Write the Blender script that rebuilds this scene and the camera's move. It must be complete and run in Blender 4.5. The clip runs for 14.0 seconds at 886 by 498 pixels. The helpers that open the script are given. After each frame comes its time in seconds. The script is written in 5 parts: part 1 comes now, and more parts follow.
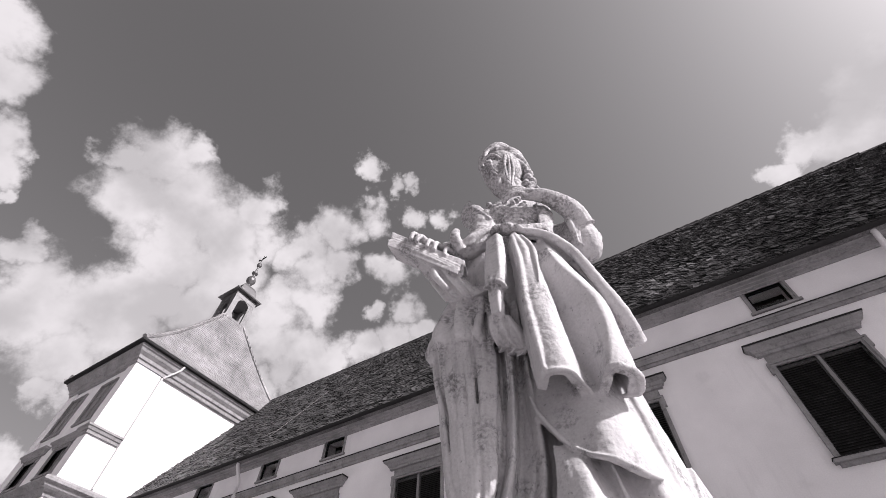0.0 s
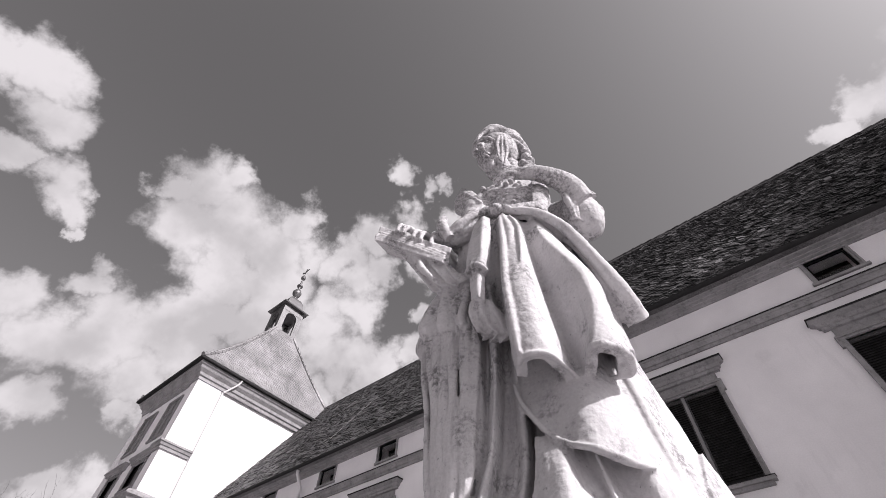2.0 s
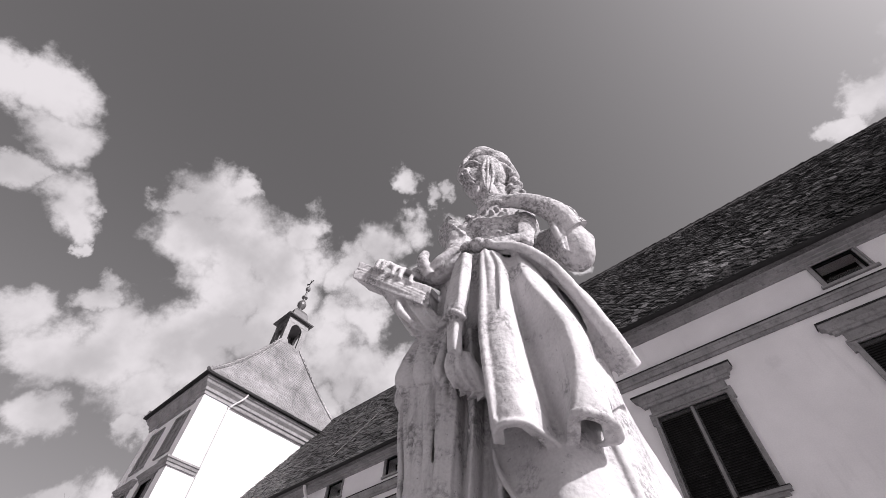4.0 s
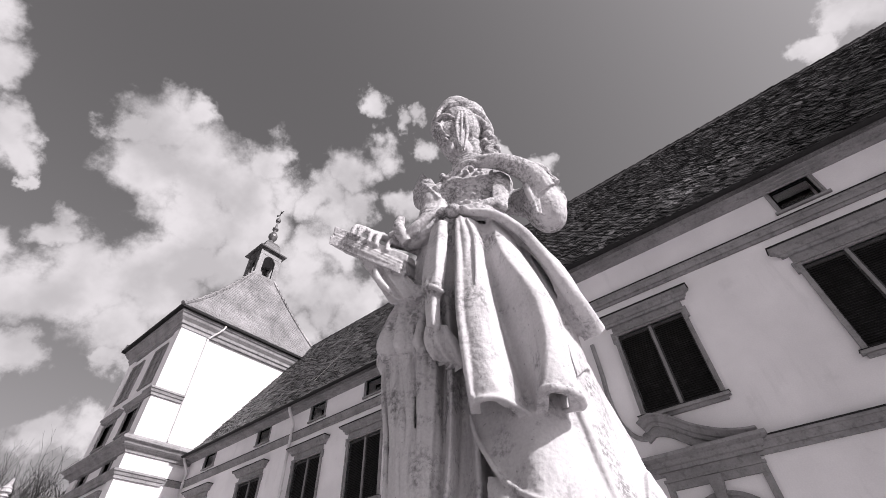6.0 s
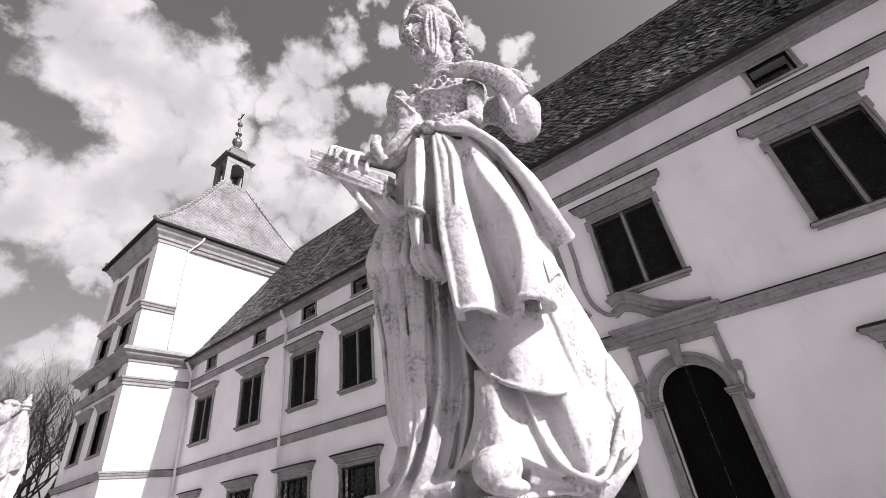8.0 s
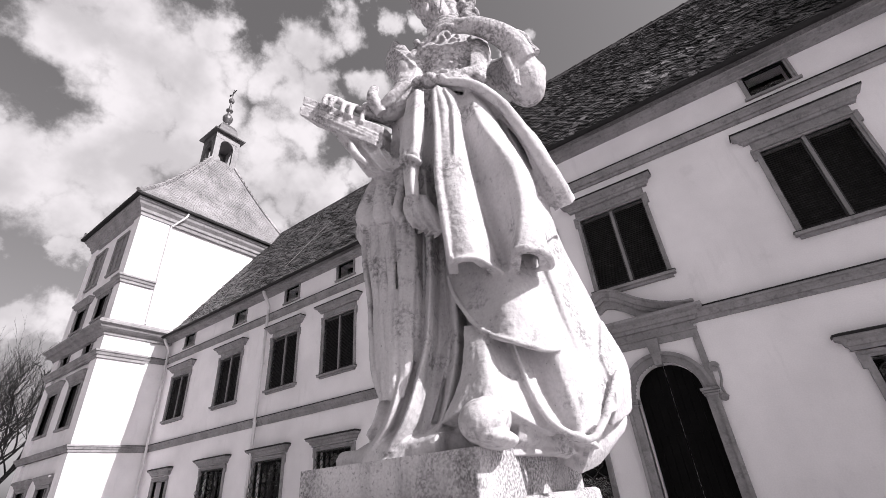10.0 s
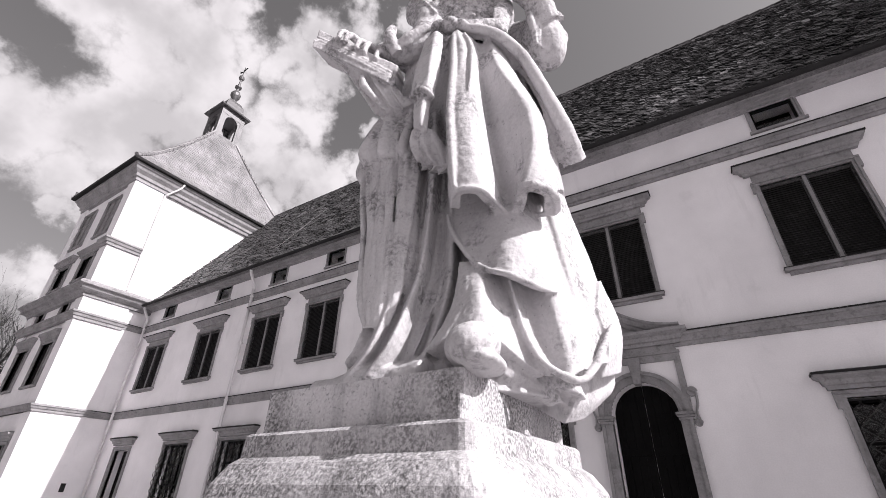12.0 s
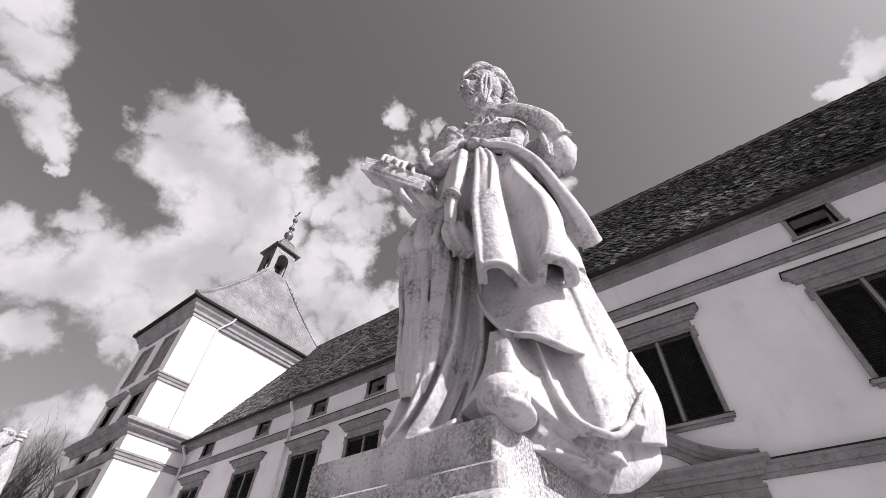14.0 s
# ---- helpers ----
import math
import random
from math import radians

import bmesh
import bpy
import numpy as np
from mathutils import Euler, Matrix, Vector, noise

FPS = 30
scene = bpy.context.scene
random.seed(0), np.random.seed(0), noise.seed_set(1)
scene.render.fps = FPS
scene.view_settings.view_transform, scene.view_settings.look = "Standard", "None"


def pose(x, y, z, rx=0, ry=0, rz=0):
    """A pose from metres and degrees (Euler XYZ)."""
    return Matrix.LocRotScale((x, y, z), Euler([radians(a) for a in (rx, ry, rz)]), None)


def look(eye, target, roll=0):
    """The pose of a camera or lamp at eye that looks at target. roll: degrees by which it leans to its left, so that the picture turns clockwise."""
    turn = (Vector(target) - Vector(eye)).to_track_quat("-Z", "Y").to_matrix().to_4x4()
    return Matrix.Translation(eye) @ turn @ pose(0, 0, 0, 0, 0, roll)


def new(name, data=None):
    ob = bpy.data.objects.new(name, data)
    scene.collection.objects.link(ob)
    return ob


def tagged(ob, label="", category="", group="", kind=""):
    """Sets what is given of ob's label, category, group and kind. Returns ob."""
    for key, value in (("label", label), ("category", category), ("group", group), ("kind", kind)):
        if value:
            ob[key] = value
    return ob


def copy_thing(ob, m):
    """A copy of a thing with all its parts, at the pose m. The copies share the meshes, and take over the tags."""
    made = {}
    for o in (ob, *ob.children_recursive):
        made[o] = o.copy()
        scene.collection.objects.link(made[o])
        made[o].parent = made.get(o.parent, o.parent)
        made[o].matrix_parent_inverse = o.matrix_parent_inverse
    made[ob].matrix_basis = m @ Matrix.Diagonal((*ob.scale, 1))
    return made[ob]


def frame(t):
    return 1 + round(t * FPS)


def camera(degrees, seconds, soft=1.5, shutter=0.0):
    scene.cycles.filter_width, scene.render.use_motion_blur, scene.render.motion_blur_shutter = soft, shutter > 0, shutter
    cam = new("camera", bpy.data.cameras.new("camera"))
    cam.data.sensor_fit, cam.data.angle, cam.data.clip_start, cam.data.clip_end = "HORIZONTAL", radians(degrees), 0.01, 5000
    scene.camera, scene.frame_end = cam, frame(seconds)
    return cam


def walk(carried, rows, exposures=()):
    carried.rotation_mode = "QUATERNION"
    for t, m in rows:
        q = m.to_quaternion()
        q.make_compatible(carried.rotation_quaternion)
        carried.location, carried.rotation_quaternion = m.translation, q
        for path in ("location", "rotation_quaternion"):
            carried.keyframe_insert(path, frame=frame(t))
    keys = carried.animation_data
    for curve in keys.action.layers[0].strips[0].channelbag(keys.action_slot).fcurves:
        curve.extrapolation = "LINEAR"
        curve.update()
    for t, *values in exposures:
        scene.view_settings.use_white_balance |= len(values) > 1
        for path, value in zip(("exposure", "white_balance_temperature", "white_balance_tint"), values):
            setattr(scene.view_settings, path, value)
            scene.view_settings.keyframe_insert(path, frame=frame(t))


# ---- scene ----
cam = camera(91.0, 14.0, soft=0.8)
PATH = [
    (0, (0.419, -9.464, 1.665), (-0.245, -8.453, 3.258), 1.4),
    (0.5, (0.462, -9.388, 1.679), (-0.242, -8.401, 3.27), 0.5),
    (1, (0.501, -9.361, 1.683), (-0.243, -8.401, 3.273), 1.3),
    (1.5, (0.517, -9.341, 1.691), (-0.271, -8.414, 3.278), 2.9),
    (2, (0.519, -9.308, 1.701), (-0.292, -8.399, 3.288), 2.9),
    (2.5, (0.527, -9.26, 1.729), (-0.29, -8.385, 3.331), 3.5),
    (5, (0.633, -9.326, 1.863), (-0.175, -8.433, 3.46), 1.4),
    (5.5, (0.642, -9.351, 1.875), (-0.203, -8.328, 3.372), -1.0),
    (6, (0.655, -9.37, 1.888), (-0.224, -8.223, 3.271), -2.8),
    (6.5, (0.663, -9.396, 1.901), (-0.261, -8.139, 3.153), -3.9),
    (7, (0.694, -9.426, 1.902), (-0.222, -8.125, 3.114), -5.3),
    (7.5, (0.711, -9.449, 1.903), (-0.244, -8.082, 3.007), -7.3),
    (8, (0.704, -9.443, 1.9), (-0.298, -8.03, 2.899), -7.6),
    (10.5, (0.595, -9.34, 1.813), (-0.354, -7.865, 2.774), -3.5),
    (11, (0.566, -9.299, 1.783), (-0.372, -7.82, 2.748), -1.4),
    (11.5, (0.563, -9.295, 1.755), (-0.374, -7.816, 2.722), -0.3),
    (12, (0.549, -9.3, 1.721), (-0.386, -7.829, 2.701), 1.0),
    (12.5, (0.573, -9.321, 1.692), (-0.329, -7.934, 2.816), 1.5),
    (13, (0.578, -9.334, 1.647), (-0.271, -8.133, 3.003), 2.5),
    (13.5, (0.572, -9.339, 1.605), (-0.276, -8.224, 3.033), 2.6),
    (14, (0.577, -9.298, 1.566), (-0.316, -8.223, 2.997), 3.1),
]
walk(cam, [(t, look(eye, target, roll)) for t, eye, target, roll in PATH], exposures=[(0.0, 0.92), (2.5, 0.86), (5.5, 0.83), (6.5, 0.95), (7.5, 1.07), (12.0, 1.05), (13.0, 0.98), (14.0, 0.92)])

# ---- world, sun ----
SUN = Vector((1.0, 0.074, 0.74)).normalized()
sun_data = bpy.data.lights.new("sun", "SUN")
sun_data.energy, sun_data.angle, sun_data.color = 3.8, radians(0.5), (1.0, 0.955, 0.98)
sun = new("sun", sun_data)
sun.matrix_world = look((30, 5, 40), Vector((30, 5, 40)) - SUN)

TINT = (1.0, 0.97, 0.99)  # faint cast of the toned black-and-white film


# cloud heaps: azimuth, elevation and angular radius in degrees, cloud by cloud
TALL_CLOUD = [(178, 49, 4.2), (-178, 47, 2.2), (176, 52, 2.4), (176, 44, 4.2), (171, 46, 5.2), (163, 47, 4.5), (162, 51, 3.0), (169, 42, 4.1), (160, 43, 4.5), (157, 48, 3.0)]
CLOUD_BANK = [
    (174, 32, 3.7), (176, 29, 3.2), (171, 34, 4.0), (167, 37, 3.4), (170, 28, 4.4), (167, 32, 3.7), (162, 37, 3.6), (151, 40, 4.0), (145, 37, 4.0),
    (140, 37, 2.7), (135, 39, 2.5), (131, 41, 2.5), (127, 42, 2.0), (150, 43, 2.7), (148, 33, 2.5), (156, 36, 3.7), (169, 24, 1.8), (169, 18, 2.3),
    (164, 26, 4.0), (158, 28, 5.0), (150, 37, 3.6), (142, 35, 3.5), (140, 30, 4.0), (146, 43, 3.2), (147, 47, 3.2),
    (-176, 30, 2.7), (-180, 28, 3.3), (177, 22, 2.2), (171, 17, 2.0), (177, 33, 3.2),
]
WISPS = [(144, 61, 1.8), (139, 56, 2.5), (145, 53, 3.0), (149, 49, 3.0), (143, 49, 2.7), (152, 48, 2.4), (135, 60, 1.4), (131, 61, 1.3), (134, 49, 2.3), (130, 45, 2.2), (130, 57, 1.6), (124, 57, 1.4), (136, 44, 1.4), (113, 55, 1.2), (107, 52, 1.6), (104, 49, 1.2)]
SIDE_AND_FILL_CLOUDS = [
    (-157, 47, 3.0), (-162, 44, 2.9), (-169, 40, 3.0), (-172, 40, 1.9), (-179, 34, 1.8), (-174, 38, 1.0), (-154, 44, 2.8), (-163, 39, 2.0),
    (59, 46, 2.1), (55, 45, 2.6), (50, 46, 2.6), (46, 46, 2.2), (56, 43, 2.7), (63, 46, 1.3),
    # unseen heaps added as fill light for the front and statue
    (-70, 22, 9), (-124, 20, 8), (29, 14, 8),
]


def sky_world():
    w = bpy.data.worlds.new("sky")
    scene.world = w
    w.use_nodes = True
    nt = w.node_tree
    nt.nodes.clear()
    N, L = nt.nodes.new, nt.links.new

    def math_node(op, a, b=None, c=None, clamp=False):
        n = N("ShaderNodeMath")
        n.operation, n.use_clamp = op, clamp
        for i, v in enumerate((a, b, c)):
            if v is None:
                continue
            if isinstance(v, (int, float)):
                n.inputs[i].default_value = v
            else:
                L(v, n.inputs[i])
        return n.outputs[0]

    tc = N("ShaderNodeTexCoord")
    d0 = tc.outputs["Generated"]
    warp = N("ShaderNodeTexNoise")
    warp.inputs["Scale"].default_value, warp.inputs["Detail"].default_value, warp.inputs["Roughness"].default_value = 9.0, 8.0, 0.6
    L(d0, warp.inputs["Vector"])
    shift = N("ShaderNodeVectorMath")
    shift.operation = "MULTIPLY_ADD"
    L(warp.outputs["Color"], shift.inputs[0])
    shift.inputs[1].default_value = (0.17, 0.17, 0.17)
    shift.inputs[2].default_value = (-0.085, -0.085, -0.085)
    moved = N("ShaderNodeVectorMath")
    L(d0, moved.inputs[0])
    L(shift.outputs[0], moved.inputs[1])
    norm = N("ShaderNodeVectorMath")
    norm.operation = "NORMALIZE"
    L(moved.outputs[0], norm.inputs[0])
    d = d0
    sky = N("ShaderNodeTexSky")
    sky.sky_type, sky.sun_disc = "NISHITA", False
    sky.sun_elevation, sky.sun_rotation = math.asin(SUN.z), math.atan2(SUN.x, SUN.y)
    bw = N("ShaderNodeRGBToBW")
    L(sky.outputs[0], bw.inputs[0])
    sky.dust_density = 4.0
    clear = math_node("MULTIPLY", bw.outputs[0], 0.072)

    # warp of the cloud edges
    sep = N("ShaderNodeSeparateXYZ")
    L(d, sep.inputs[0])
    n1 = N("ShaderNodeTexNoise")
    n1.inputs["Scale"].default_value, n1.inputs["Detail"].default_value, n1.inputs["Roughness"].default_value = 6.0, 9.0, 0.62
    L(d, n1.inputs["Vector"])
    n2 = N("ShaderNodeTexNoise")
    n2.inputs["Scale"].default_value, n2.inputs["Detail"].default_value, n2.inputs["Roughness"].default_value = 14.0, 8.0, 0.6
    L(d, n2.inputs["Vector"])
    total = None
    for az, el, r in TALL_CLOUD + CLOUD_BANK + WISPS + SIDE_AND_FILL_CLOUDS:
        az, el, r = radians(az), radians(el), radians(r) * 1.08
        c = Vector((math.cos(el) * math.cos(az), math.cos(el) * math.sin(az), math.sin(el)))
        dot = N("ShaderNodeVectorMath")
        dot.operation = "DOT_PRODUCT"
        L(norm.outputs[0], dot.inputs[0])
        dot.inputs[1].default_value = c
        e = math_node("SUBTRACT", 1.0, dot.outputs["Value"])
        b = math_node("SUBTRACT", 1.0, math_node("DIVIDE", e, 1 - math.cos(r)))
        b = math_node("MAXIMUM", b, -1.0)
        total = b if total is None else math_node("MAXIMUM", total, b)
    f = math_node("ADD", total, math_node("MULTIPLY", math_node("SUBTRACT", n1.outputs["Fac"], 0.5), 1.7))
    f = math_node("ADD", f, math_node("MULTIPLY", math_node("SUBTRACT", n2.outputs["Fac"], 0.5), 1.3))
    cover = N("ShaderNodeMapRange")
    cover.interpolation_type = "SMOOTHSTEP"
    L(f, cover.inputs["Value"])
    cover.inputs["From Min"].default_value, cover.inputs["From Max"].default_value = -0.2, 0.85
    # thick parts go grey underneath
    thick = N("ShaderNodeMapRange")
    thick.interpolation_type = "SMOOTHSTEP"
    n3 = N("ShaderNodeTexNoise")
    n3.inputs["Scale"].default_value, n3.inputs["Detail"].default_value = 6.5, 5.0
    L(d, n3.inputs["Vector"])
    L(n3.outputs["Fac"], thick.inputs["Value"])
    thick.inputs["From Min"].default_value, thick.inputs["From Max"].default_value = 0.38, 0.66
    thick.inputs["To Min"].default_value, thick.inputs["To Max"].default_value = 0.45, 0.31
    mix = N("ShaderNodeMix")
    L(cover.outputs[0], mix.inputs["Factor"])
    L(clear, mix.inputs["A"])
    L(thick.outputs[0], mix.inputs["B"])
    comb = N("ShaderNodeVectorMath")
    comb.operation = "SCALE"
    comb.inputs[0].default_value = (1.0, 0.945, 0.98)
    L(mix.outputs["Result"], comb.inputs["Scale"])
    bg = N("ShaderNodeBackground")
    L(comb.outputs[0], bg.inputs["Color"])
    out = N("ShaderNodeOutputWorld")
    L(bg.outputs[0], out.inputs["Surface"])


sky_world()


# ---- materials ----
def material(name, base, rough=0.8, bump=0.3, fine=60.0, coarse=1.2, vary=0.10, stain=0.12, dirt=None, streak=None, metallic=0.0, spread=0.0, bump_scale=None, dist=0.01, lichen=None, crust=None, gloss=None):
    """A grey surface with fine grain, large soft stains and relief."""
    m = bpy.data.materials.new(name)
    m.use_nodes = True
    nt = m.node_tree
    N, L = nt.nodes.new, nt.links.new
    bsdf = nt.nodes["Principled BSDF"]
    tc = N("ShaderNodeTexCoord")
    geo = N("ShaderNodeNewGeometry")
    pos = geo.outputs["Position"]
    g = N("ShaderNodeTexNoise")
    g.inputs["Scale"].default_value, g.inputs["Detail"].default_value = fine, 6.0
    L(pos, g.inputs["Vector"])
    s = N("ShaderNodeTexNoise")
    s.inputs["Scale"].default_value, s.inputs["Detail"].default_value, s.inputs["Roughness"].default_value = coarse, 7.0, 0.6
    L(pos, s.inputs["Vector"])

    def mr(v, lo, hi, a, b):
        n = N("ShaderNodeMapRange")
        L(v, n.inputs["Value"])
        for k, x in zip(("From Min", "From Max", "To Min", "To Max"), (lo, hi, a, b)):
            n.inputs[k].default_value = x
        return n.outputs[0]

    def mul(a, b):
        n = N("ShaderNodeMath")
        n.operation = "MULTIPLY"
        L(a, n.inputs[0])
        L(b, n.inputs[1])
        return n.outputs[0]

    v = mul(mr(g.outputs["Fac"], 0.3, 0.7, 1 - vary, 1 + vary), mr(s.outputs["Fac"], 0.35, 0.7, 1 + stain * 0.3, 1 - stain))
    if spread:
        oi = N("ShaderNodeObjectInfo")
        v = mul(v, mr(oi.outputs["Random"], 0, 1, 1 - spread, 1 + spread))
        v = mul(v, mr(geo.outputs["Random Per Island"], 0, 1, 1 - spread, 1 + spread))
    if dirt:
        ds, lo, hi, dark = dirt
        dn = N("ShaderNodeTexNoise")
        dn.inputs["Scale"].default_value, dn.inputs["Detail"].default_value, dn.inputs["Roughness"].default_value = ds, 9.0, 0.68
        L(pos, dn.inputs["Vector"])
        v = mul(v, mr(dn.outputs["Fac"], lo, hi, 1.0, dark))
    if streak:
        ss, lo, hi, dark = streak
        mp = N("ShaderNodeMapping")
        mp.inputs["Scale"].default_value = (1.0, 1.0, 0.16)
        L(pos, mp.inputs["Vector"])
        sn = N("ShaderNodeTexNoise")
        sn.inputs["Scale"].default_value, sn.inputs["Detail"].default_value, sn.inputs["Roughness"].default_value = ss, 8.0, 0.62
        L(mp.outputs[0], sn.inputs["Vector"])
        v = mul(v, mr(sn.outputs["Fac"], lo, hi, 1.0, dark))
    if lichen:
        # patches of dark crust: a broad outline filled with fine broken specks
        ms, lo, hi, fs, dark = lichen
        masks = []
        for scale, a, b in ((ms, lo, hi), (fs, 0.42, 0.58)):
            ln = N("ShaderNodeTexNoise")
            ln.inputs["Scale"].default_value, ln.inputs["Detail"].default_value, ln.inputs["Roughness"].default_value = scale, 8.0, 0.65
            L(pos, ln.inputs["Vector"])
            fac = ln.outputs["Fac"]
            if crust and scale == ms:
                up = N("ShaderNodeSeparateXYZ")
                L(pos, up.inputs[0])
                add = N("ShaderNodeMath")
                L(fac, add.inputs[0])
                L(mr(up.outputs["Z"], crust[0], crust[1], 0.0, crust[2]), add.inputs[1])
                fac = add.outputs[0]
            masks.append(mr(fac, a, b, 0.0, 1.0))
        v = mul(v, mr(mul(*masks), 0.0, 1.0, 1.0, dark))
    sc = N("ShaderNodeVectorMath")
    sc.operation = "SCALE"
    sc.inputs[0].default_value = [base * t for t in TINT]
    L(v, sc.inputs["Scale"])
    L(sc.outputs[0], bsdf.inputs["Base Color"])
    bsdf.inputs["Roughness"].default_value, bsdf.inputs["Metallic"].default_value = rough, metallic
    bsdf.inputs["Specular IOR Level"].default_value = gloss if gloss is not None else 0.08 if base < 0.1 else 0.3
    if bump:
        h = N("ShaderNodeTexNoise")
        h.inputs["Scale"].default_value, h.inputs["Detail"].default_value = bump_scale or fine * 0.5, 8.0
        L(pos, h.inputs["Vector"])
        bp = N("ShaderNodeBump")
        bp.inputs["Strength"].default_value, bp.inputs["Distance"].default_value = bump, dist
        L(h.outputs["Fac"], bp.inputs["Height"])
        L(bp.outputs[0], bsdf.inputs["Normal"])
    return m


PLASTER = material("lime_plaster", 0.75, 0.9, 0.3, 45, 0.45, 0.035, 0.16, dirt=(1.7, 0.6, 0.72, 0.9), streak=(3.2, 0.58, 0.72, 0.9), dist=0.004)
TRIM = material("painted_stucco_trim", 0.25, 0.85, 0.4, 30, 1.6, 0.1, 0.3, dirt=(9, 0.52, 0.64, 0.7), dist=0.006)
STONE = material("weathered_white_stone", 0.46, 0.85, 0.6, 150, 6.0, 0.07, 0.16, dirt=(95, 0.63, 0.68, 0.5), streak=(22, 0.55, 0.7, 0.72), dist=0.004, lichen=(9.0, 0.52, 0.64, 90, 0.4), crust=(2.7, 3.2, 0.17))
PLINTH = material("lichen_stained_stone", 0.5, 0.9, 0.8, 190, 6.0, 0.12, 0.2, dirt=(150, 0.56, 0.64, 0.55), streak=(11, 0.5, 0.64, 0.6), dist=0.005, lichen=(3.6, 0.42, 0.56, 170, 0.3))
SHUTTER = material("dark_painted_wood", 0.006, 0.6, 0.2, 40, 3.0, 0.3, 0.3, gloss=0.04)
WORN = material("worn_dark_wood", 0.05, 0.7, 0.3, 50, 4.0, 0.3, 0.3, dirt=(30, 0.5, 0.62, 2.2))
SLAT = material("weathered_louvre", 0.022, 0.7, 0.2, 40, 3.0, 0.3, 0.3, gloss=0.06, dirt=(12, 0.5, 0.62, 1.9))
FRAME = material("grey_painted_wood", 0.2, 0.7, 0.3, 50, 4.0, 0.12, 0.2)
TILE = material("dark_roof_tile", 0.125, 0.42, 0.5, 25, 1.5, 0.35, 0.4, spread=0.7, dirt=(0.9, 0.45, 0.62, 0.6), gloss=0.05)
TOWERTILE = material("pale_roof_tile", 0.24, 0.75, 0.3, 30, 0.5, 0.1, 0.35, spread=0.13, streak=(1.3, 0.5, 0.66, 0.72))
METAL = material("dull_sheet_metal", 0.11, 0.45, 0.1, 40, 2.0, 0.08, 0.2, metallic=0.3)
PIPE = material("painted_downpipe", 0.62, 0.5, 0.1, 40, 2.0, 0.05, 0.15)
IRON = material("black_wrought_iron", 0.025, 0.6, 0.2, 60, 5.0, 0.1, 0.2)
GRAVEL = material("pale_gravel", 0.4, 0.95, 0.8, 70, 0.4, 0.25, 0.2, dist=0.02)
BARK = material("bare_bark", 0.05, 0.9, 0.5, 30, 3, 0.2, 0.3)
GLASS = bpy.data.materials.new("window_glass")
GLASS.use_nodes = True
_b = GLASS.node_tree.nodes["Principled BSDF"]
_b.inputs["Transmission Weight"].default_value, _b.inputs["Roughness"].default_value, _b.inputs["IOR"].default_value = 1.0, 0.03, 1.45
# near-black colour standing in for the shade of unlit rooms behind windows
ROOM_SHADE = material("room_shade_black", 0.01, 0.9, 0.0)


# ---- builders ----
def part(name, bm, mat, parent=None, label="", smooth=False):
    me = bpy.data.meshes.new(name)
    bmesh.ops.recalc_face_normals(bm, faces=bm.faces)
    bm.to_mesh(me)
    bm.free()
    me.materials.append(mat)
    if smooth:
        me.polygons.foreach_set("use_smooth", [True] * len(me.polygons))
    ob = new(name, me)
    if parent:
        ob.parent = parent
    if label:
        ob["label"] = label
    return ob


def thing(name, label, category, at=(0, 0, 0), group="", kind=""):
    ob = new(name)
    ob.location = at
    ob.empty_display_size = 0.2
    return tagged(ob, label, category, group, kind)


def box(bm, x0, x1, y0, y1, z0, z1):
    v = [bm.verts.new((x, y, z)) for x in (x0, x1) for y in (y0, y1) for z in (z0, z1)]
    for f in ((0, 1, 3, 2), (4, 6, 7, 5), (0, 4, 5, 1), (2, 3, 7, 6), (0, 2, 6, 4), (1, 5, 7, 3)):
        bm.faces.new([v[i] for i in f])
    return bm


def boxed(*a):
    return box(bmesh.new(), *a)


def sweep(path, profile, closed_ends=True, bm=None):
    """A moulding: a profile of (out, z) carried along a plan path, mitred; out lies to the right of the path."""
    bm = bm or bmesh.new()
    n = len(path)
    rings = []
    for i, (x, y) in enumerate(path):
        def side(a, b):
            dx, dy = b[0] - a[0], b[1] - a[1]
            l = math.hypot(dx, dy)
            return (dy / l, -dx / l)
        if i == 0:
            nx, ny = side(path[0], path[1])
        elif i == n - 1:
            nx, ny = side(path[-2], path[-1])
        else:
            a, b = side(path[i - 1], path[i]), side(path[i], path[i + 1])
            k = 1 + a[0] * b[0] + a[1] * b[1]
            nx, ny = (a[0] + b[0]) / k, (a[1] + b[1]) / k
        rings.append([bm.verts.new((x + nx * o, y + ny * o, z)) for o, z in profile])
    m = len(profile)
    for r0, r1 in zip(rings, rings[1:]):
        for j in range(m):
            bm.faces.new((r0[j], r0[(j + 1) % m], r1[(j + 1) % m], r1[j]))
    if closed_ends:
        bm.faces.new(rings[0])
        bm.faces.new(rings[-1])
    return bm


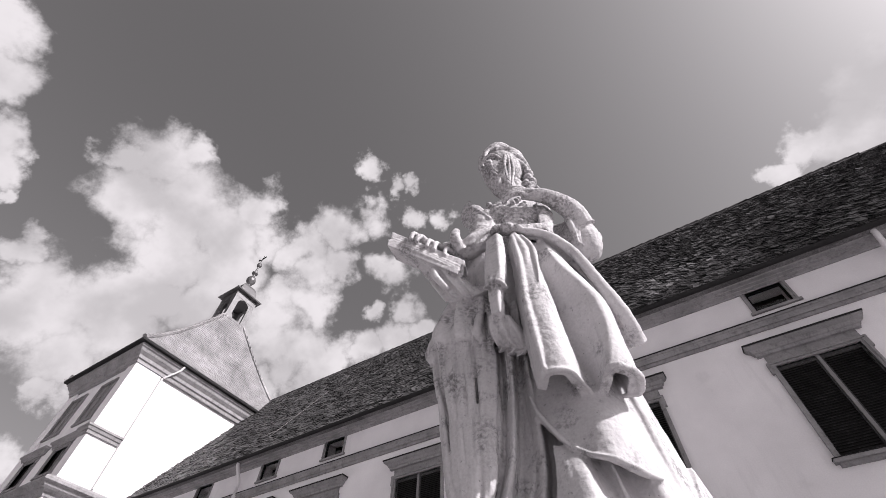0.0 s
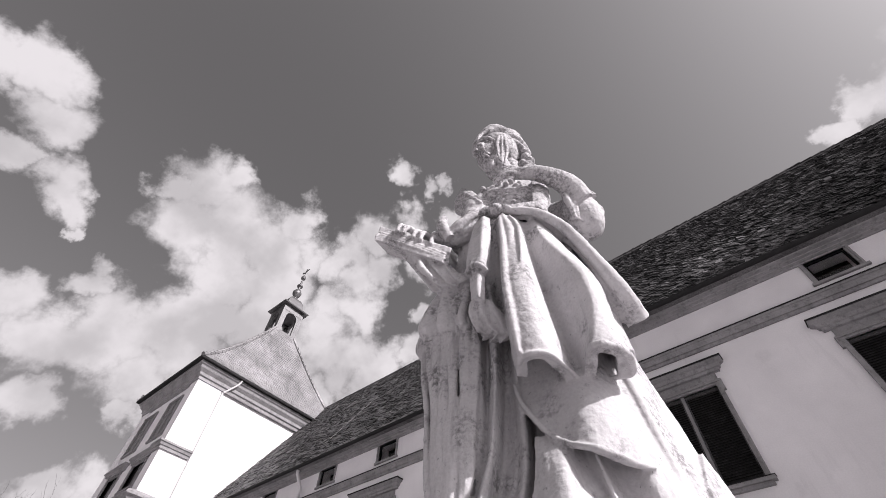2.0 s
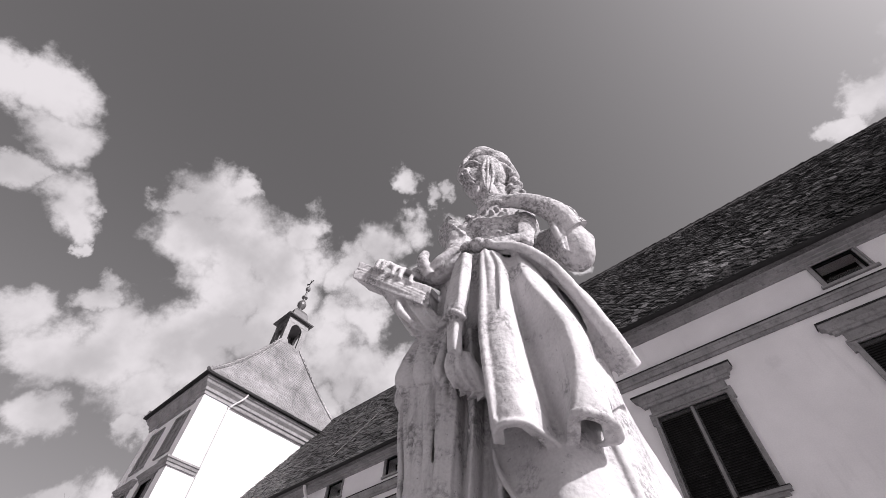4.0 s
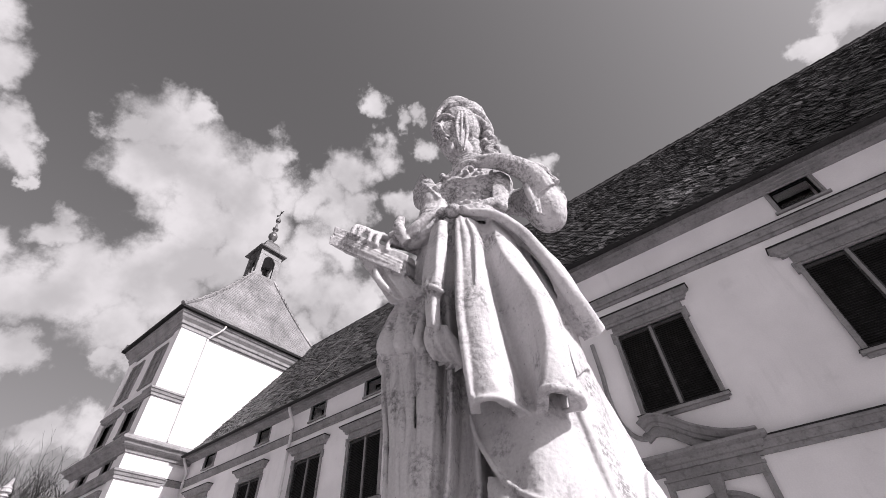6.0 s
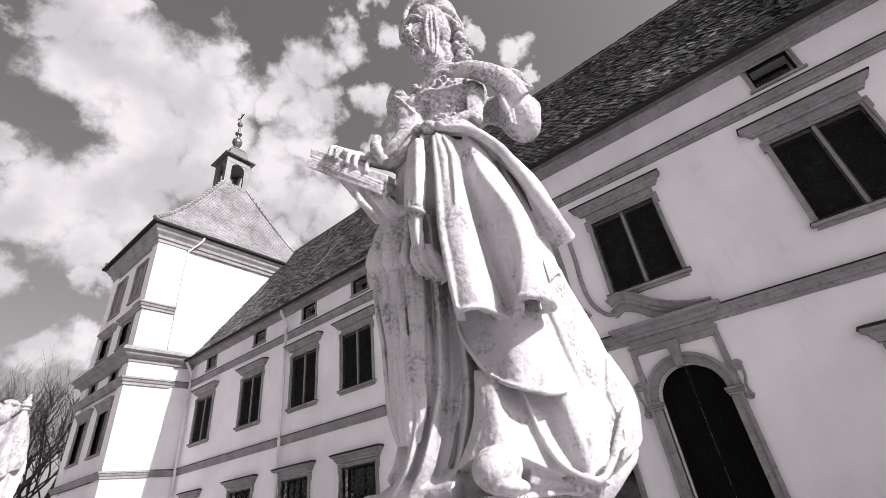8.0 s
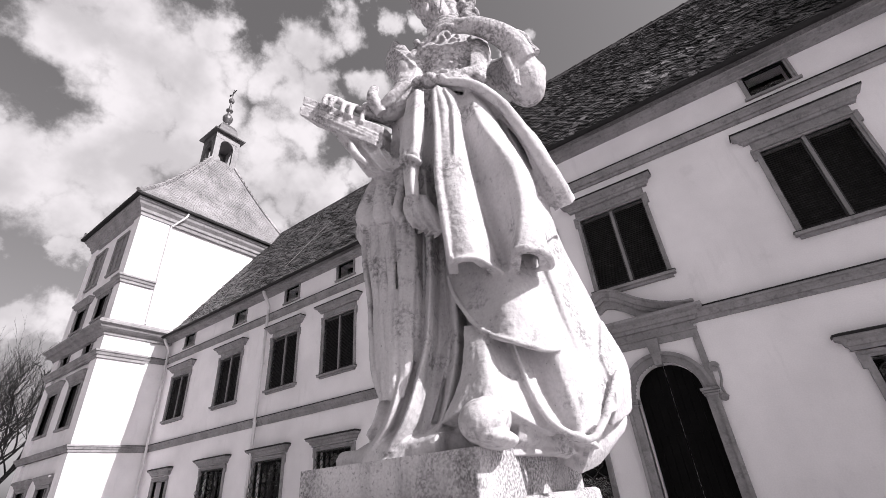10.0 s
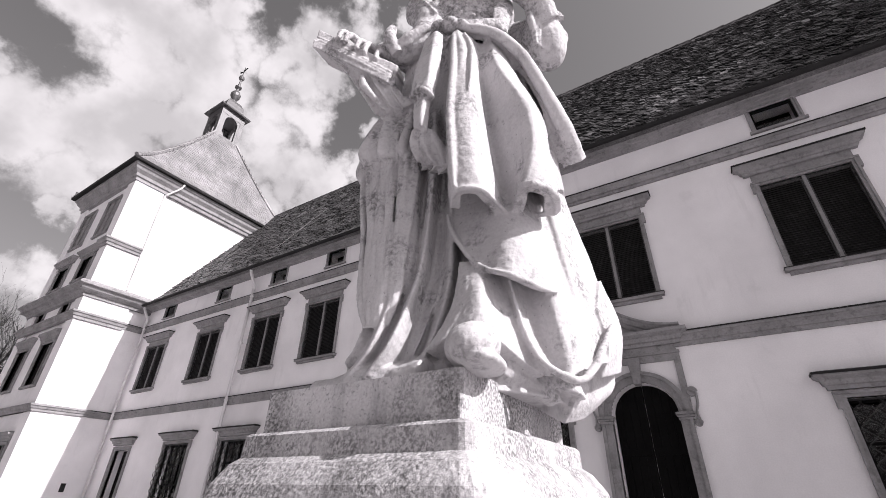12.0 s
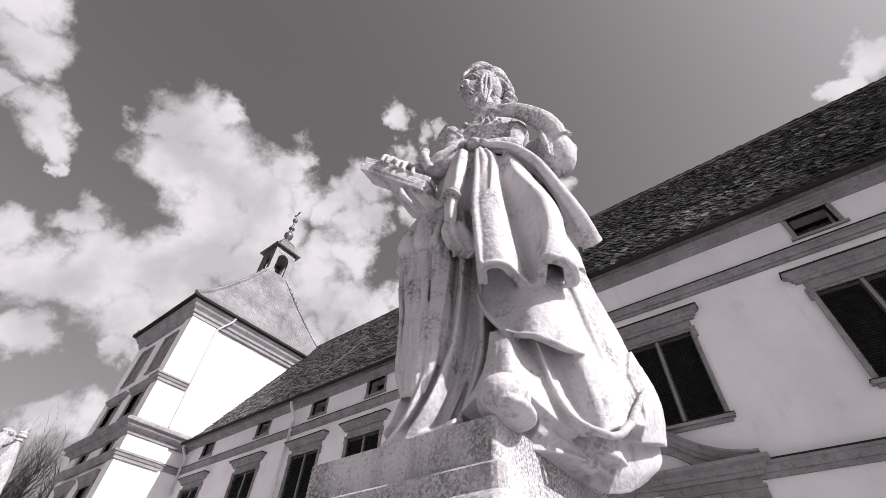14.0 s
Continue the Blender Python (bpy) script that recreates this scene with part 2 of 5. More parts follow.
def tube(points, radius, sides=8, bm=None):
    """A round bar along points; radius is a number or one per point."""
    bm = bm or bmesh.new()
    pts = [Vector(p) for p in points]
    rad = radius if isinstance(radius, (list, tuple)) else [radius] * len(pts)
    rings = []
    up = Vector((0.31, 0.17, 0.93)).normalized()
    for i, p in enumerate(pts):
        d = (pts[min(i + 1, len(pts) - 1)] - pts[max(i - 1, 0)]).normalized()
        u = d.cross(up)
        if u.length < 0.05:
            u = d.cross(Vector((1, 0, 0)))
        u.normalize()
        w = d.cross(u)
        rings.append([bm.verts.new(p + rad[i] * (math.cos(a) * u + math.sin(a) * w)) for a in (2 * math.pi * k / sides for k in range(sides))])
    for r0, r1 in zip(rings, rings[1:]):
        for j in range(sides):
            bm.faces.new((r0[j], r0[(j + 1) % sides], r1[(j + 1) % sides], r1[j]))
    bm.faces.new(rings[0])
    bm.faces.new(rings[-1])
    return bm


def lathe(profile, cx, cy, sides=16, bm=None, square=False, turn=0.0):
    """A turned form: profile of (radius, z) round an upright axis."""
    bm = bm or bmesh.new()
    rings = []
    for r, z in profile:
        rings.append([bm.verts.new((cx + r * math.cos(a + turn), cy + r * math.sin(a + turn), z)) for a in (2 * math.pi * k / sides for k in range(sides))])
    for r0, r1 in zip(rings, rings[1:]):
        for j in range(sides):
            bm.faces.new((r0[j], r0[(j + 1) % sides], r1[(j + 1) % sides], r1[j]))
    bm.faces.new(rings[0])
    bm.faces.new(rings[-1])
    return bm


def smooth_curve(pts, n=8):
    """Catmull-Rom through points."""
    P = [Vector(p) for p in pts]
    P = [2 * P[0] - P[1]] + P + [2 * P[-1] - P[-2]]
    out = []
    for a, b, c, d in zip(P, P[1:], P[2:], P[3:]):
        for k in range(n):
            t = k / n
            out.append(0.5 * ((2 * b) + (c - a) * t + (2 * a - 5 * b + 4 * c - d) * t * t + (3 * b - a - 3 * c + d) * t ** 3))
    out.append(P[-2])
    return out


def pierced_wall(u0, u1, z0, z1, holes, place, thick):
    """A wall of that thickness with rectangular openings. place(u, depth, z) gives the world point."""
    us = sorted({u0, u1, *[h[0] for h in holes], *[h[1] for h in holes]})
    zs = sorted({z0, z1, *[h[2] for h in holes], *[h[3] for h in holes]})
    bm = bmesh.new()
    cache = {}

    def v(u, d, z):
        k = (round(u, 4), d, round(z, 4))
        if k not in cache:
            cache[k] = bm.verts.new(place(u, d, z))
        return cache[k]

    def solid(i, j):
        if not (0 <= i < len(us) - 1 and 0 <= j < len(zs) - 1):
            return False
        cu, cz = (us[i] + us[i + 1]) / 2, (zs[j] + zs[j + 1]) / 2
        return not any(h[0] < cu < h[1] and h[2] < cz < h[3] for h in holes)

    for i in range(len(us) - 1):
        for j in range(len(zs) - 1):
            if not solid(i, j):
                continue
            a, b, c, d = us[i], us[i + 1], zs[j], zs[j + 1]
            for t in (0, thick):
                bm.faces.new((v(a, t, c), v(b, t, c), v(b, t, d), v(a, t, d)))
            for di, dj, p, q in ((-1, 0, (a, c), (a, d)), (1, 0, (b, c), (b, d)), (0, -1, (a, c), (b, c)), (0, 1, (a, d), (b, d))):
                if not solid(i + di, j + dj):
                    bm.faces.new((v(p[0], 0, p[1]), v(q[0], 0, q[1]), v(q[0], thick, q[1]), v(p[0], thick, p[1])))
    return bm


# ---- plan of the building ----
TX0, TX1, TY0, TY1 = -28.0, -22.0, -2.8, 6.0      # corner tower
FX1 = 13.7                                        # where the added shadow-casting tower begins
RY0 = -0.5
UPPER = [-20.2, -16.3, -12.82, -9.97, -6.4, -0.85, 2.88]      # middle of the shuttered windows
ATTIC = [-20.1, -16.05, -12.66, -9.74, 2.88]
LOWER = [-16.35, -13.05, -9.97, -3.0, 2.85]
SILL, HEAD = 5.36, 7.22

ground = bmesh.new()
vs = [ground.verts.new(p) for p in ((-900, -900, 0), (900, -900, 0), (900, 900, 0), (-900, 900, 0))]
ground.faces.new(vs)
tagged(part("ground", ground, GRAVEL), "pale gravel forecourt of a palace", "ground", kind="structure")

holes = [(c - 0.72, c + 0.72, SILL, HEAD) for c in UPPER]
holes += [(c - 0.37, c + 0.37, 8.54, 9.1) for c in ATTIC]
holes += [(c - 0.72, c + 0.72, 1.2, 3.12) for c in LOWER]
holes += [(-20.68, -19.66, 0.02, 3.02), (-1.42, -0.24, 0.02, 3.66)]
wall = part("wall_main", pierced_wall(TX1 - 0.1, FX1, 0, 9.2, holes, lambda u, d, z: (u, d, z), 0.5), PLASTER)
tagged(wall, "white plastered palace front with grey trim", "wall", kind="structure")
back = part("wall_back", boxed(TX1, FX1, 10.8, 11.3, 0, 9.4), PLASTER)
tagged(back, "white plastered rear wall", "wall", kind="structure")
tagged(part("ceiling", boxed(TX1, FX1, 0.52, 10.78, 9.1, 9.3), PLASTER), "white plastered ceiling", "ceiling", kind="structure")

FRONT = [(TX0, TY1), (TX0, TY0), (TX1, TY0), (TX1, 0), (FX1, 0), (FX1, RY0), (19, RY0), (19, 6)]
WALL_LINE = [(TX0, TY1), (TX0, TY0), (TX1 - 0.1, TY0), (TX1 - 0.1, 0), (FX1, 0)]


def band(z0, z1, out, name):
    h = z1 - z0
    prof = [(-0.05, z0), (out * 0.35, z0), (out * 0.35, z0 + h * 0.28), (out * 0.55, z0 + h * 0.28), (out * 0.6, z0 + h * 0.5), (out * 0.8, z0 + h * 0.66), (out, z0 + h * 0.7), (out, z0 + h * 0.9), (0.0, z1), (-0.05, z1)]
    ob = part(name, sweep(WALL_LINE, prof), TRIM)
    tagged(ob, "grey moulded string course along the white front", "string course", kind="structure")
    top = [(out + 0.012, z0 + h * 0.86), (out + 0.016, z0 + h * 0.95), (0.0, z1 + 0.012), (-0.03, z1 + 0.012), (-0.03, z1 + 0.003), (0.0, z1 + 0.003), (out + 0.004, z0 + h * 0.92), (out + 0.004, z0 + h * 0.86)]
    part("flashing", sweep(WALL_LINE, top), IRON, ob, "dark sheet metal flashing")


band(4.24, 4.53, 0.12, "trim_lower")
band(8.05, 8.33, 0.12, "trim_upper")
EAVE = 0.5
cornice = [(-0.05, 9.1), (0.04, 9.1), (0.05, 9.12), (0.13, 9.135), (0.14, 9.15), (0.22, 9.16), (0.23, 9.175), (0.34, 9.18), (0.36, 9.2), (-0.05, 9.2)]
ob = part("trim_cornice", sweep(WALL_LINE, cornice), TRIM)
tagged(ob, "grey moulded eaves cornice", "cornice", kind="structure")


# ---- main roof ----
def main_roof():
    root = thing("roof_main", "steep dark tiled roof of the long wing", "roof", kind="structure")
    prof = [(-EAVE, 9.22), (-0.2, 9.54), (0.1, 9.92), (0.5, 10.5), (5.25, 17.55)]
    bm = bmesh.new()
    x0, x1 = TX1, FX1
    for (ya, za), (yb, zb) in zip(prof, prof[1:]):
        bm.faces.new([bm.verts.new(p) for p in ((x0, ya, za), (x1, ya, za), (x1, yb, zb), (x0, yb, zb))])
    bm.faces.new([bm.verts.new(p) for p in ((x0, 5.25, 17.55), (x1, 5.25, 17.55), (x1, 11.4, 9.3), (x0, 11.4, 9.3))])
    bm.faces.new([bm.verts.new(p) for p in ((x0, -EAVE, 9.205), (x1, -EAVE, 9.205), (x1, 0.3, 9.205), (x0, 0.3, 9.205))])
    part("roof_deck", bm, TILE, root)
    part("ridge", tube([(x0, 5.25, 17.55), (x1, 5.25, 17.55)], 0.12, 8), TILE, root)
    return root


ROOF = main_roof()



# ---- windows, doors and fittings of the front ----
def hood(c, w, z0, z1, out, y=0.0):
    """A window cornice with returned ends."""
    h = z1 - z0
    prof = [(-0.02, z0), (out * 0.3, z0), (out * 0.34, z0 + h * 0.2), (out * 0.5, z0 + h * 0.26), (out * 0.62, z0 + h * 0.5), (out * 0.9, z0 + h * 0.62), (out, z0 + h * 0.68), (out, z0 + h * 0.88), (out * 0.5, z1), (-0.02, z1)]
    return sweep([(c - w, y + 0.02), (c - w, y - 0.03), (c + w, y - 0.03), (c + w, y + 0.02)], prof)


def flashing(root, c, w, z0, z1, out, y=0.0):
    """Dark sheet metal laid over a window cornice."""
    h = z1 - z0
    prof = [(out + 0.016, z0 + h * 0.8), (out + 0.02, z0 + h * 0.93), (out * 0.5, z1 + 0.014), (-0.02, z1 + 0.014), (-0.02, z1 + 0.004), (out * 0.5, z1 + 0.004), (out + 0.006, z0 + h * 0.9), (out + 0.006, z0 + h * 0.8)]
    part("flashing", sweep([(c - w, y + 0.02), (c - w, y - 0.03), (c + w, y - 0.03), (c + w, y + 0.02)], prof), IRON, root, "dark sheet metal flashing")


def surround(c, w, z0, z1, width, ears, y=0.0, out=0.05):
    """Jambs and lintel of a window as one stepped frame."""
    bm = bmesh.new()
    for s in (-1, 1):
        a, b = sorted((c + s * w, c + s * (w + width)))
        box(bm, a, b, y - out, y + 0.1, z0, z1 - 0.002)
        a, b = sorted((c + s * (w + width * 0.55), c + s * (w + width * 1.0)))
        box(bm, a, b, y - out - 0.025, y - out - 0.001, z0, z1 + width * 0.4)
        if ears:
            a, b = sorted((c + s * (w + width), c + s * (w + width + ears)))
            box(bm, a, b, y - out - 0.02, y + 0.1, z1 - 0.16, z1 + width)
    box(bm, c - w - width, c + w + width, y - out, y + 0.1, z1, z1 + width)
    box(bm, c - w - width - ears, c + w + width + ears, y - out - 0.03, y - out - 0.001, z1 + width * 0.5, z1 + width - 0.002)
    return bm


def shutter(root, x0, x1, z0, z1, y, open_slats):
    """A louvred leaf: stiles and rails with slanted slats between."""
    bm = bmesh.new()
    st = 0.028
    for a, b in ((x0, x0 + st), (x1 - st, x1)):
        box(bm, a, b, y, y + 0.045, z0, z1)
    for a, b in ((z0, z0 + 0.08), (z1 - 0.07, z1)):
        box(bm, x0 + st, x1 - st, y + 0.004, y + 0.041, a, b)
    leaf = part("shutter", bm, WORN, root)
    bm = bmesh.new()
    n = 36
    for k in range(n):
        z = z0 + 0.09 + (z1 - z0 - 0.17) * k / n
        d = 0.012 + 0.006 * random.random()
        v = [bm.verts.new(p) for p in ((x0 + st, y + d, z), (x1 - st, y + d, z), (x1 - st, y + 0.05, z + 0.04), (x0 + st, y + 0.05, z + 0.04), (x0 + st, y + d, z + 0.008), (x1 - st, y + d, z + 0.008), (x1 - st, y + 0.05, z + 0.048), (x0 + st, y + 0.05, z + 0.048))]
        for f in ((0, 1, 2, 3), (7, 6, 5, 4), (0, 4, 5, 1), (1, 5, 6, 2), (2, 6, 7, 3), (3, 7, 4, 0)):
            bm.faces.new([v[i] for i in f])
    part("slats", bm, SLAT, leaf, "dark slanted louvre slats")
    for z in (z0 + 0.2, z1 - 0.25):
        xx = x0 if open_slats else x1
        part("hinge", boxed(xx - 0.03, xx + 0.03, y - 0.012, y - 0.001, z - 0.05, z + 0.05), IRON, leaf)
    return leaf


def shuttered_window(k, c, w, z0, z1, y=0.0, top=None):
    root = thing(f"window_{k}", "tall window with closed dark louvred shutters under a grey hood", "window", kind="structure")
    part("surround", surround(c, w, z0, z1, 0.085, 0.045, y), TRIM, root)
    part("frieze", boxed(c - w - 0.08, c + w + 0.08, y - 0.02, y + 0.05, z1 + 0.088, z1 + 0.26), TRIM, root)
    part("hood", hood(c, w + 0.13, z1 + 0.26, z1 + 0.52, 0.2, y), TRIM, root)
    flashing(root, c, w + 0.13, z1 + 0.26, z1 + 0.52, 0.2, y)
    part("flashing", boxed(c - w - 0.15, c + w + 0.15, y - 0.142, y + 0.0, z0 + 0.003, z0 + 0.012), IRON, root, "dark sheet metal flashing")
    bm = boxed(c - w - 0.14, c + w + 0.14, y - 0.13, y + 0.06, z0 - 0.06, z0)
    box(bm, c - w - 0.08, c + w + 0.08, y - 0.07, y + 0.05, z0 - 0.12, z0 - 0.061)
    part("sill", bm, TRIM, root)
    m = 0.03
    part("mullion", boxed(c - m, c + m, y + 0.0, y + 0.09, z0, z1), FRAME, root)
    shutter(root, c - w, c - m - 0.002, z0 + 0.005, z1 - 0.004, y + 0.03, True)
    shutter(root, c + m + 0.002, c + w, z0 + 0.005, z1 - 0.004, y + 0.03, False)
    # black sheet paints the darkness behind the slats
    part("backing", boxed(c - w, c + w, y + 0.1, y + 0.13, z0, z1), ROOM_SHADE, root)
    return root


wk = 0
for c in UPPER:
    wk += 1
    shuttered_window(wk, c, 0.72, SILL, HEAD)


def small_window(k, c, w, z0, z1, y=0.0, sill_w=0.2):
    root = thing(f"window_{k}", "small square attic window in a grey frame", "window", kind="structure")
    part("surround", surround(c, w, z0, z1, 0.085, 0.0, y, 0.015), TRIM, root)
    part("sill", boxed(c - w - 0.13, c + w + 0.13, y - 0.06, y + 0.05, z0 - 0.06, z0 - 0.001), TRIM, root)
    fr = bmesh.new()
    for a, b in ((c - w, c - w + 0.04), (c + w - 0.04, c + w)):
        box(fr, a, b, y + 0.03, y + 0.07, z0, z1)
    for a, b in ((z0, z0 + 0.04), (z1 - 0.04, z1)):
        box(fr, c - w + 0.04, c + w - 0.04, y + 0.032, y + 0.068, a, b)
    part("window_frame", fr, SHUTTER, root)
    part("pane", boxed(c - w + 0.04, c + w - 0.04, y + 0.045, y + 0.051, z0 + 0.04, z1 - 0.04), GLASS, root)
    # black sheet paints the dark room behind the pane
    part("backing", boxed(c - w, c + w, y + 0.42, y + 0.45, z0, z1), ROOM_SHADE, root)


for c in ATTIC:
    wk += 1
    small_window(wk, c, 0.37, 8.54, 9.1)


def grille(root, c, w, z0, z1, y):
    """A basket grille of waved bars that meet in a net, with a frame bar."""
    bm = bmesh.new()
    n = 11
    pitch = 2 * w / n
    rows = 15
    for i in range(n):
        x = c - w + pitch * (i + 0.5)
        pts = []
        for k in range(rows * 4 + 1):
            t = k / (rows * 4)
            bulge = 0.16 * math.sin(math.pi * min(1, t * 1.05)) ** 0.7
            pts.append((x + pitch * 0.47 * math.sin(2 * math.pi * k / 8 + (i % 2) * math.pi), y - 0.03 - bulge, z0 + (z1 - z0) * t))
        tube(pts, 0.011, 5, bm)
    for z in (z0 + 0.02, z1 - 0.02):
        box(bm, c - w, c + w, y - 0.05, y - 0.025, z - 0.014, z + 0.014)
    part("grille", bm, IRON, root, "black wrought iron basket grille")


def barred_window(k, c, w=0.72, z0=1.2, z1=3.12):
    root = thing(f"window_{k}", "ground floor window behind a black iron grille", "window", kind="structure")
    part("surround", surround(c, w, z0, z1, 0.1, 0.05), TRIM, root)
    part("hood", hood(c, w + 0.13, z1 + 0.12, z1 + 0.4, 0.2), TRIM, root)
    flashing(root, c, w + 0.13, z1 + 0.12, z1 + 0.4, 0.2)
    part("sill", boxed(c - w - 0.14, c + w + 0.14, -0.13, 0.06, z0 - 0.1, z0), TRIM, root)
    fr = bmesh.new()
    for a, b in ((c - w, c - w + 0.06), (c - 0.03, c + 0.03), (c + w - 0.06, c + w)):
        box(fr, a, b, 0.2, 0.26, z0, z1)
    for z in (z0, z0 + 0.62, z0 + 1.25, z1 - 0.06):
        box(fr, c - w + 0.06, c - 0.03, 0.202, 0.258, z, z + 0.05)
        box(fr, c + 0.03, c + w - 0.06, 0.202, 0.258, z, z + 0.05)
    part("window_frame", fr, SHUTTER, root)
    for a, b in ((c - w + 0.06, c - 0.03), (c + 0.03, c + w - 0.06)):
        part("pane", boxed(a, b, 0.225, 0.232, z0 + 0.05, z1 - 0.06), GLASS, root)
    # black sheet paints the dark room behind panes and grille
    part("backing", boxed(c - w, c + w, 0.44, 0.47, z0, z1), ROOM_SHADE, root)
    grille(root, c, w - 0.01, z0 + 0.02, z1 - 0.02, 0.0)


for c in LOWER:
    wk += 1
    barred_window(wk, c)


def side_door():
    c, w, z1 = -20.17, 0.51, 3.02
    root = thing("door_1", "dark side doorway under a grey hood", "door", kind="structure")
    part("surround", surround(c, w, 0.0, z1, 0.14, 0.0), TRIM, root)
    part("hood", hood(c, w + 0.15, z1 + 0.18, z1 + 0.47, 0.18), TRIM, root)
    flashing(root, c, w + 0.15, z1 + 0.18, z1 + 0.47, 0.18)
    part("leaf", boxed(c - w, c + w, 0.3, 0.36, 0.03, z1), SHUTTER, root)


side_door()


def arc_ring(bm, cx, cz, r0, r1, y0, y1, a0=0.0, a1=math.pi, n=28):
    rings = []
    for k in range(n + 1):
        a = a0 + (a1 - a0) * k / n
        c, s = math.cos(a), math.sin(a)
        rings.append([bm.verts.new(p) for p in ((cx + r0 * c, y0, cz + r0 * s), (cx + r1 * c, y0, cz + r1 * s), (cx + r1 * c, y1, cz + r1 * s), (cx + r0 * c, y1, cz + r0 * s))])
    for a, b in zip(rings, rings[1:]):
        for j in range(4):
            bm.faces.new((a[j], a[(j + 1) % 4], b[(j + 1) % 4], b[j]))
    bm.faces.new(rings[0])
    bm.faces.new(rings[-1])


def moulded_strip(points, profile):
    """A moulding carried along a curve on the wall: profile of (up, out) across it."""
    bm = bmesh.new()
    pts = [Vector((x, 0, z)) for x, z in points]
    rings = []
    for i, p in enumerate(pts):
        d = (pts[min(i + 1, len(pts) - 1)] - pts[max(0, i - 1)]).normalized()
        nrm = Vector((-d.z, 0, d.x))
        rings.append([bm.verts.new((p.x + nrm.x * u, -o, p.z + nrm.z * u)) for u, o in profile])
    m = len(profile)
    for a, b in zip(rings, rings[1:]):
        for j in range(m):
            bm.faces.new((a[j], a[(j + 1) % m], b[(j + 1) % m], b[j]))
    bm.faces.new(rings[0])
    bm.faces.new(rings[-1])
    return bm


def portal():
    root = thing("door_2", "arched stone portal with keystone, scrolls and a dark door", "door", kind="structure")
    c, w, spring = -0.83, 0.59, 3.06
    # wall between arch and the square opening
    bm = bmesh.new()
    n = 24
    for y in (0.0, 0.45):
        for k in range(n):
            a, b = math.pi * k / n, math.pi * (k + 1) / n
            q = [(c + w * math.cos(a), spring + w * math.sin(a)), (c + w * math.cos(b), spring + w * math.sin(b))]
            bm.faces.new([bm.verts.new((x, y, z)) for x, z in (q[0], (q[0][0], 3.66), (q[1][0], 3.66), q[1])])
    arc = [(c + w * math.cos(math.pi * k / n), spring + w * math.sin(math.pi * k / n)) for k in range(n + 1)]
    for (x0, z0), (x1, z1) in zip(arc, arc[1:]):
        bm.faces.new([bm.verts.new(p) for p in ((x0, 0, z0), (x1, 0, z1), (x1, 0.45, z1), (x0, 0.45, z0))])
    part("spandrel", bm, PLASTER, root)
    bm = bmesh.new()
    arc_ring(bm, c, spring, w, w + 0.13, -0.06, 0.05)
    arc_ring(bm, c, spring, w + 0.13, w + 0.2, -0.09, 0.05)
    arc_ring(bm, c, spring, w + 0.03, w + 0.06, -0.075, -0.061)
    part("arch", bm, TRIM, root)
    for s in (-1, 1):
        a, b = sorted((c + s * w, c + s * (w + 0.2)))
        bm = boxed(a, b, -0.06, 0.1, 0.0, spring - 0.13)
        a2, b2 = sorted((c + s * (w + 0.14), c + s * (w + 0.2)))
        box(bm, a2, b2, -0.09, -0.061, 0.0, spring - 0.13)
        part("jamb", bm, TRIM, root)
        bm = boxed(a - 0.02, b + 0.02, -0.11, 0.05, spring - 0.13, spring - 0.09)
        box(bm, a - 0.035, b + 0.035, -0.13, 0.05, spring - 0.085, spring - 0.05)
        box(bm, a - 0.05, b + 0.05, -0.15, 0.05, spring - 0.045, spring)
        part("impost", bm, TRIM, root)
        a, b = sorted((c + s * (w + 0.12), c + s * (w + 0.235)))
        part("frame_post", boxed(a, b, -0.045, 0.04, spring + 0.02, 4.0), TRIM, root)
        # scrolls beside the jambs
        for zc, r in ((3.4, 0.085), (2.87, 0.06)):
            x = c + s * (w + 0.28)
            pts = []
            for k in range(40):
                a = 0.5 * k
                rr = r * (1 - k / 46)
                pts.append((x + s * rr * math.cos(a), -0.05, zc + rr * math.sin(a)))
            bm = tube(pts, 0.017, 6)
            arc_ring(bm, x, zc, 0.0, r * 0.95, -0.035, 0.04, 0, 2 * math.pi, 20)
            part("scroll", bm, TRIM, root)
        part("scroll_stem", tube(smooth_curve([(c + s * (w + 0.345), -0.04, 3.38), (c + s * (w + 0.33), -0.04, 3.2), (c + s * (w + 0.29), -0.04, 3.05), (c + s * (w + 0.31), -0.04, 2.9)], 6), 0.022, 6), TRIM, root)
    bm = bmesh.new()
    v = [bm.verts.new(p) for p in ((c - 0.06, -0.14, 3.6), (c + 0.06, -0.14, 3.6), (c + 0.12, -0.14, 4.1), (c - 0.12, -0.14, 4.1), (c - 0.06, 0.03, 3.6), (c + 0.06, 0.03, 3.6), (c + 0.12, 0.03, 4.1), (c - 0.12, 0.03, 4.1))]
    for f in ((0, 1, 2, 3), (7, 6, 5, 4), (0, 4, 5, 1), (1, 5, 6, 2), (2, 6, 7, 3), (3, 7, 4, 0)):
        bm.faces.new([v[i] for i in f])
    part("keystone", bm, TRIM, root)
    bm = boxed(c - 0.825, c + 0.825, -0.05, 0.03, 4.0, 4.13)
    box(bm, c - 0.84, c + 0.84, -0.07, 0.03, 4.132, 4.18)
    box(bm, c - 0.79, c + 0.79, -0.045, 0.03, 4.182, 4.3)
    part("frieze", bm, TRIM, root)
    part("cornice", hood(c, 0.8, 4.3, 4.6, 0.26), TRIM, root)
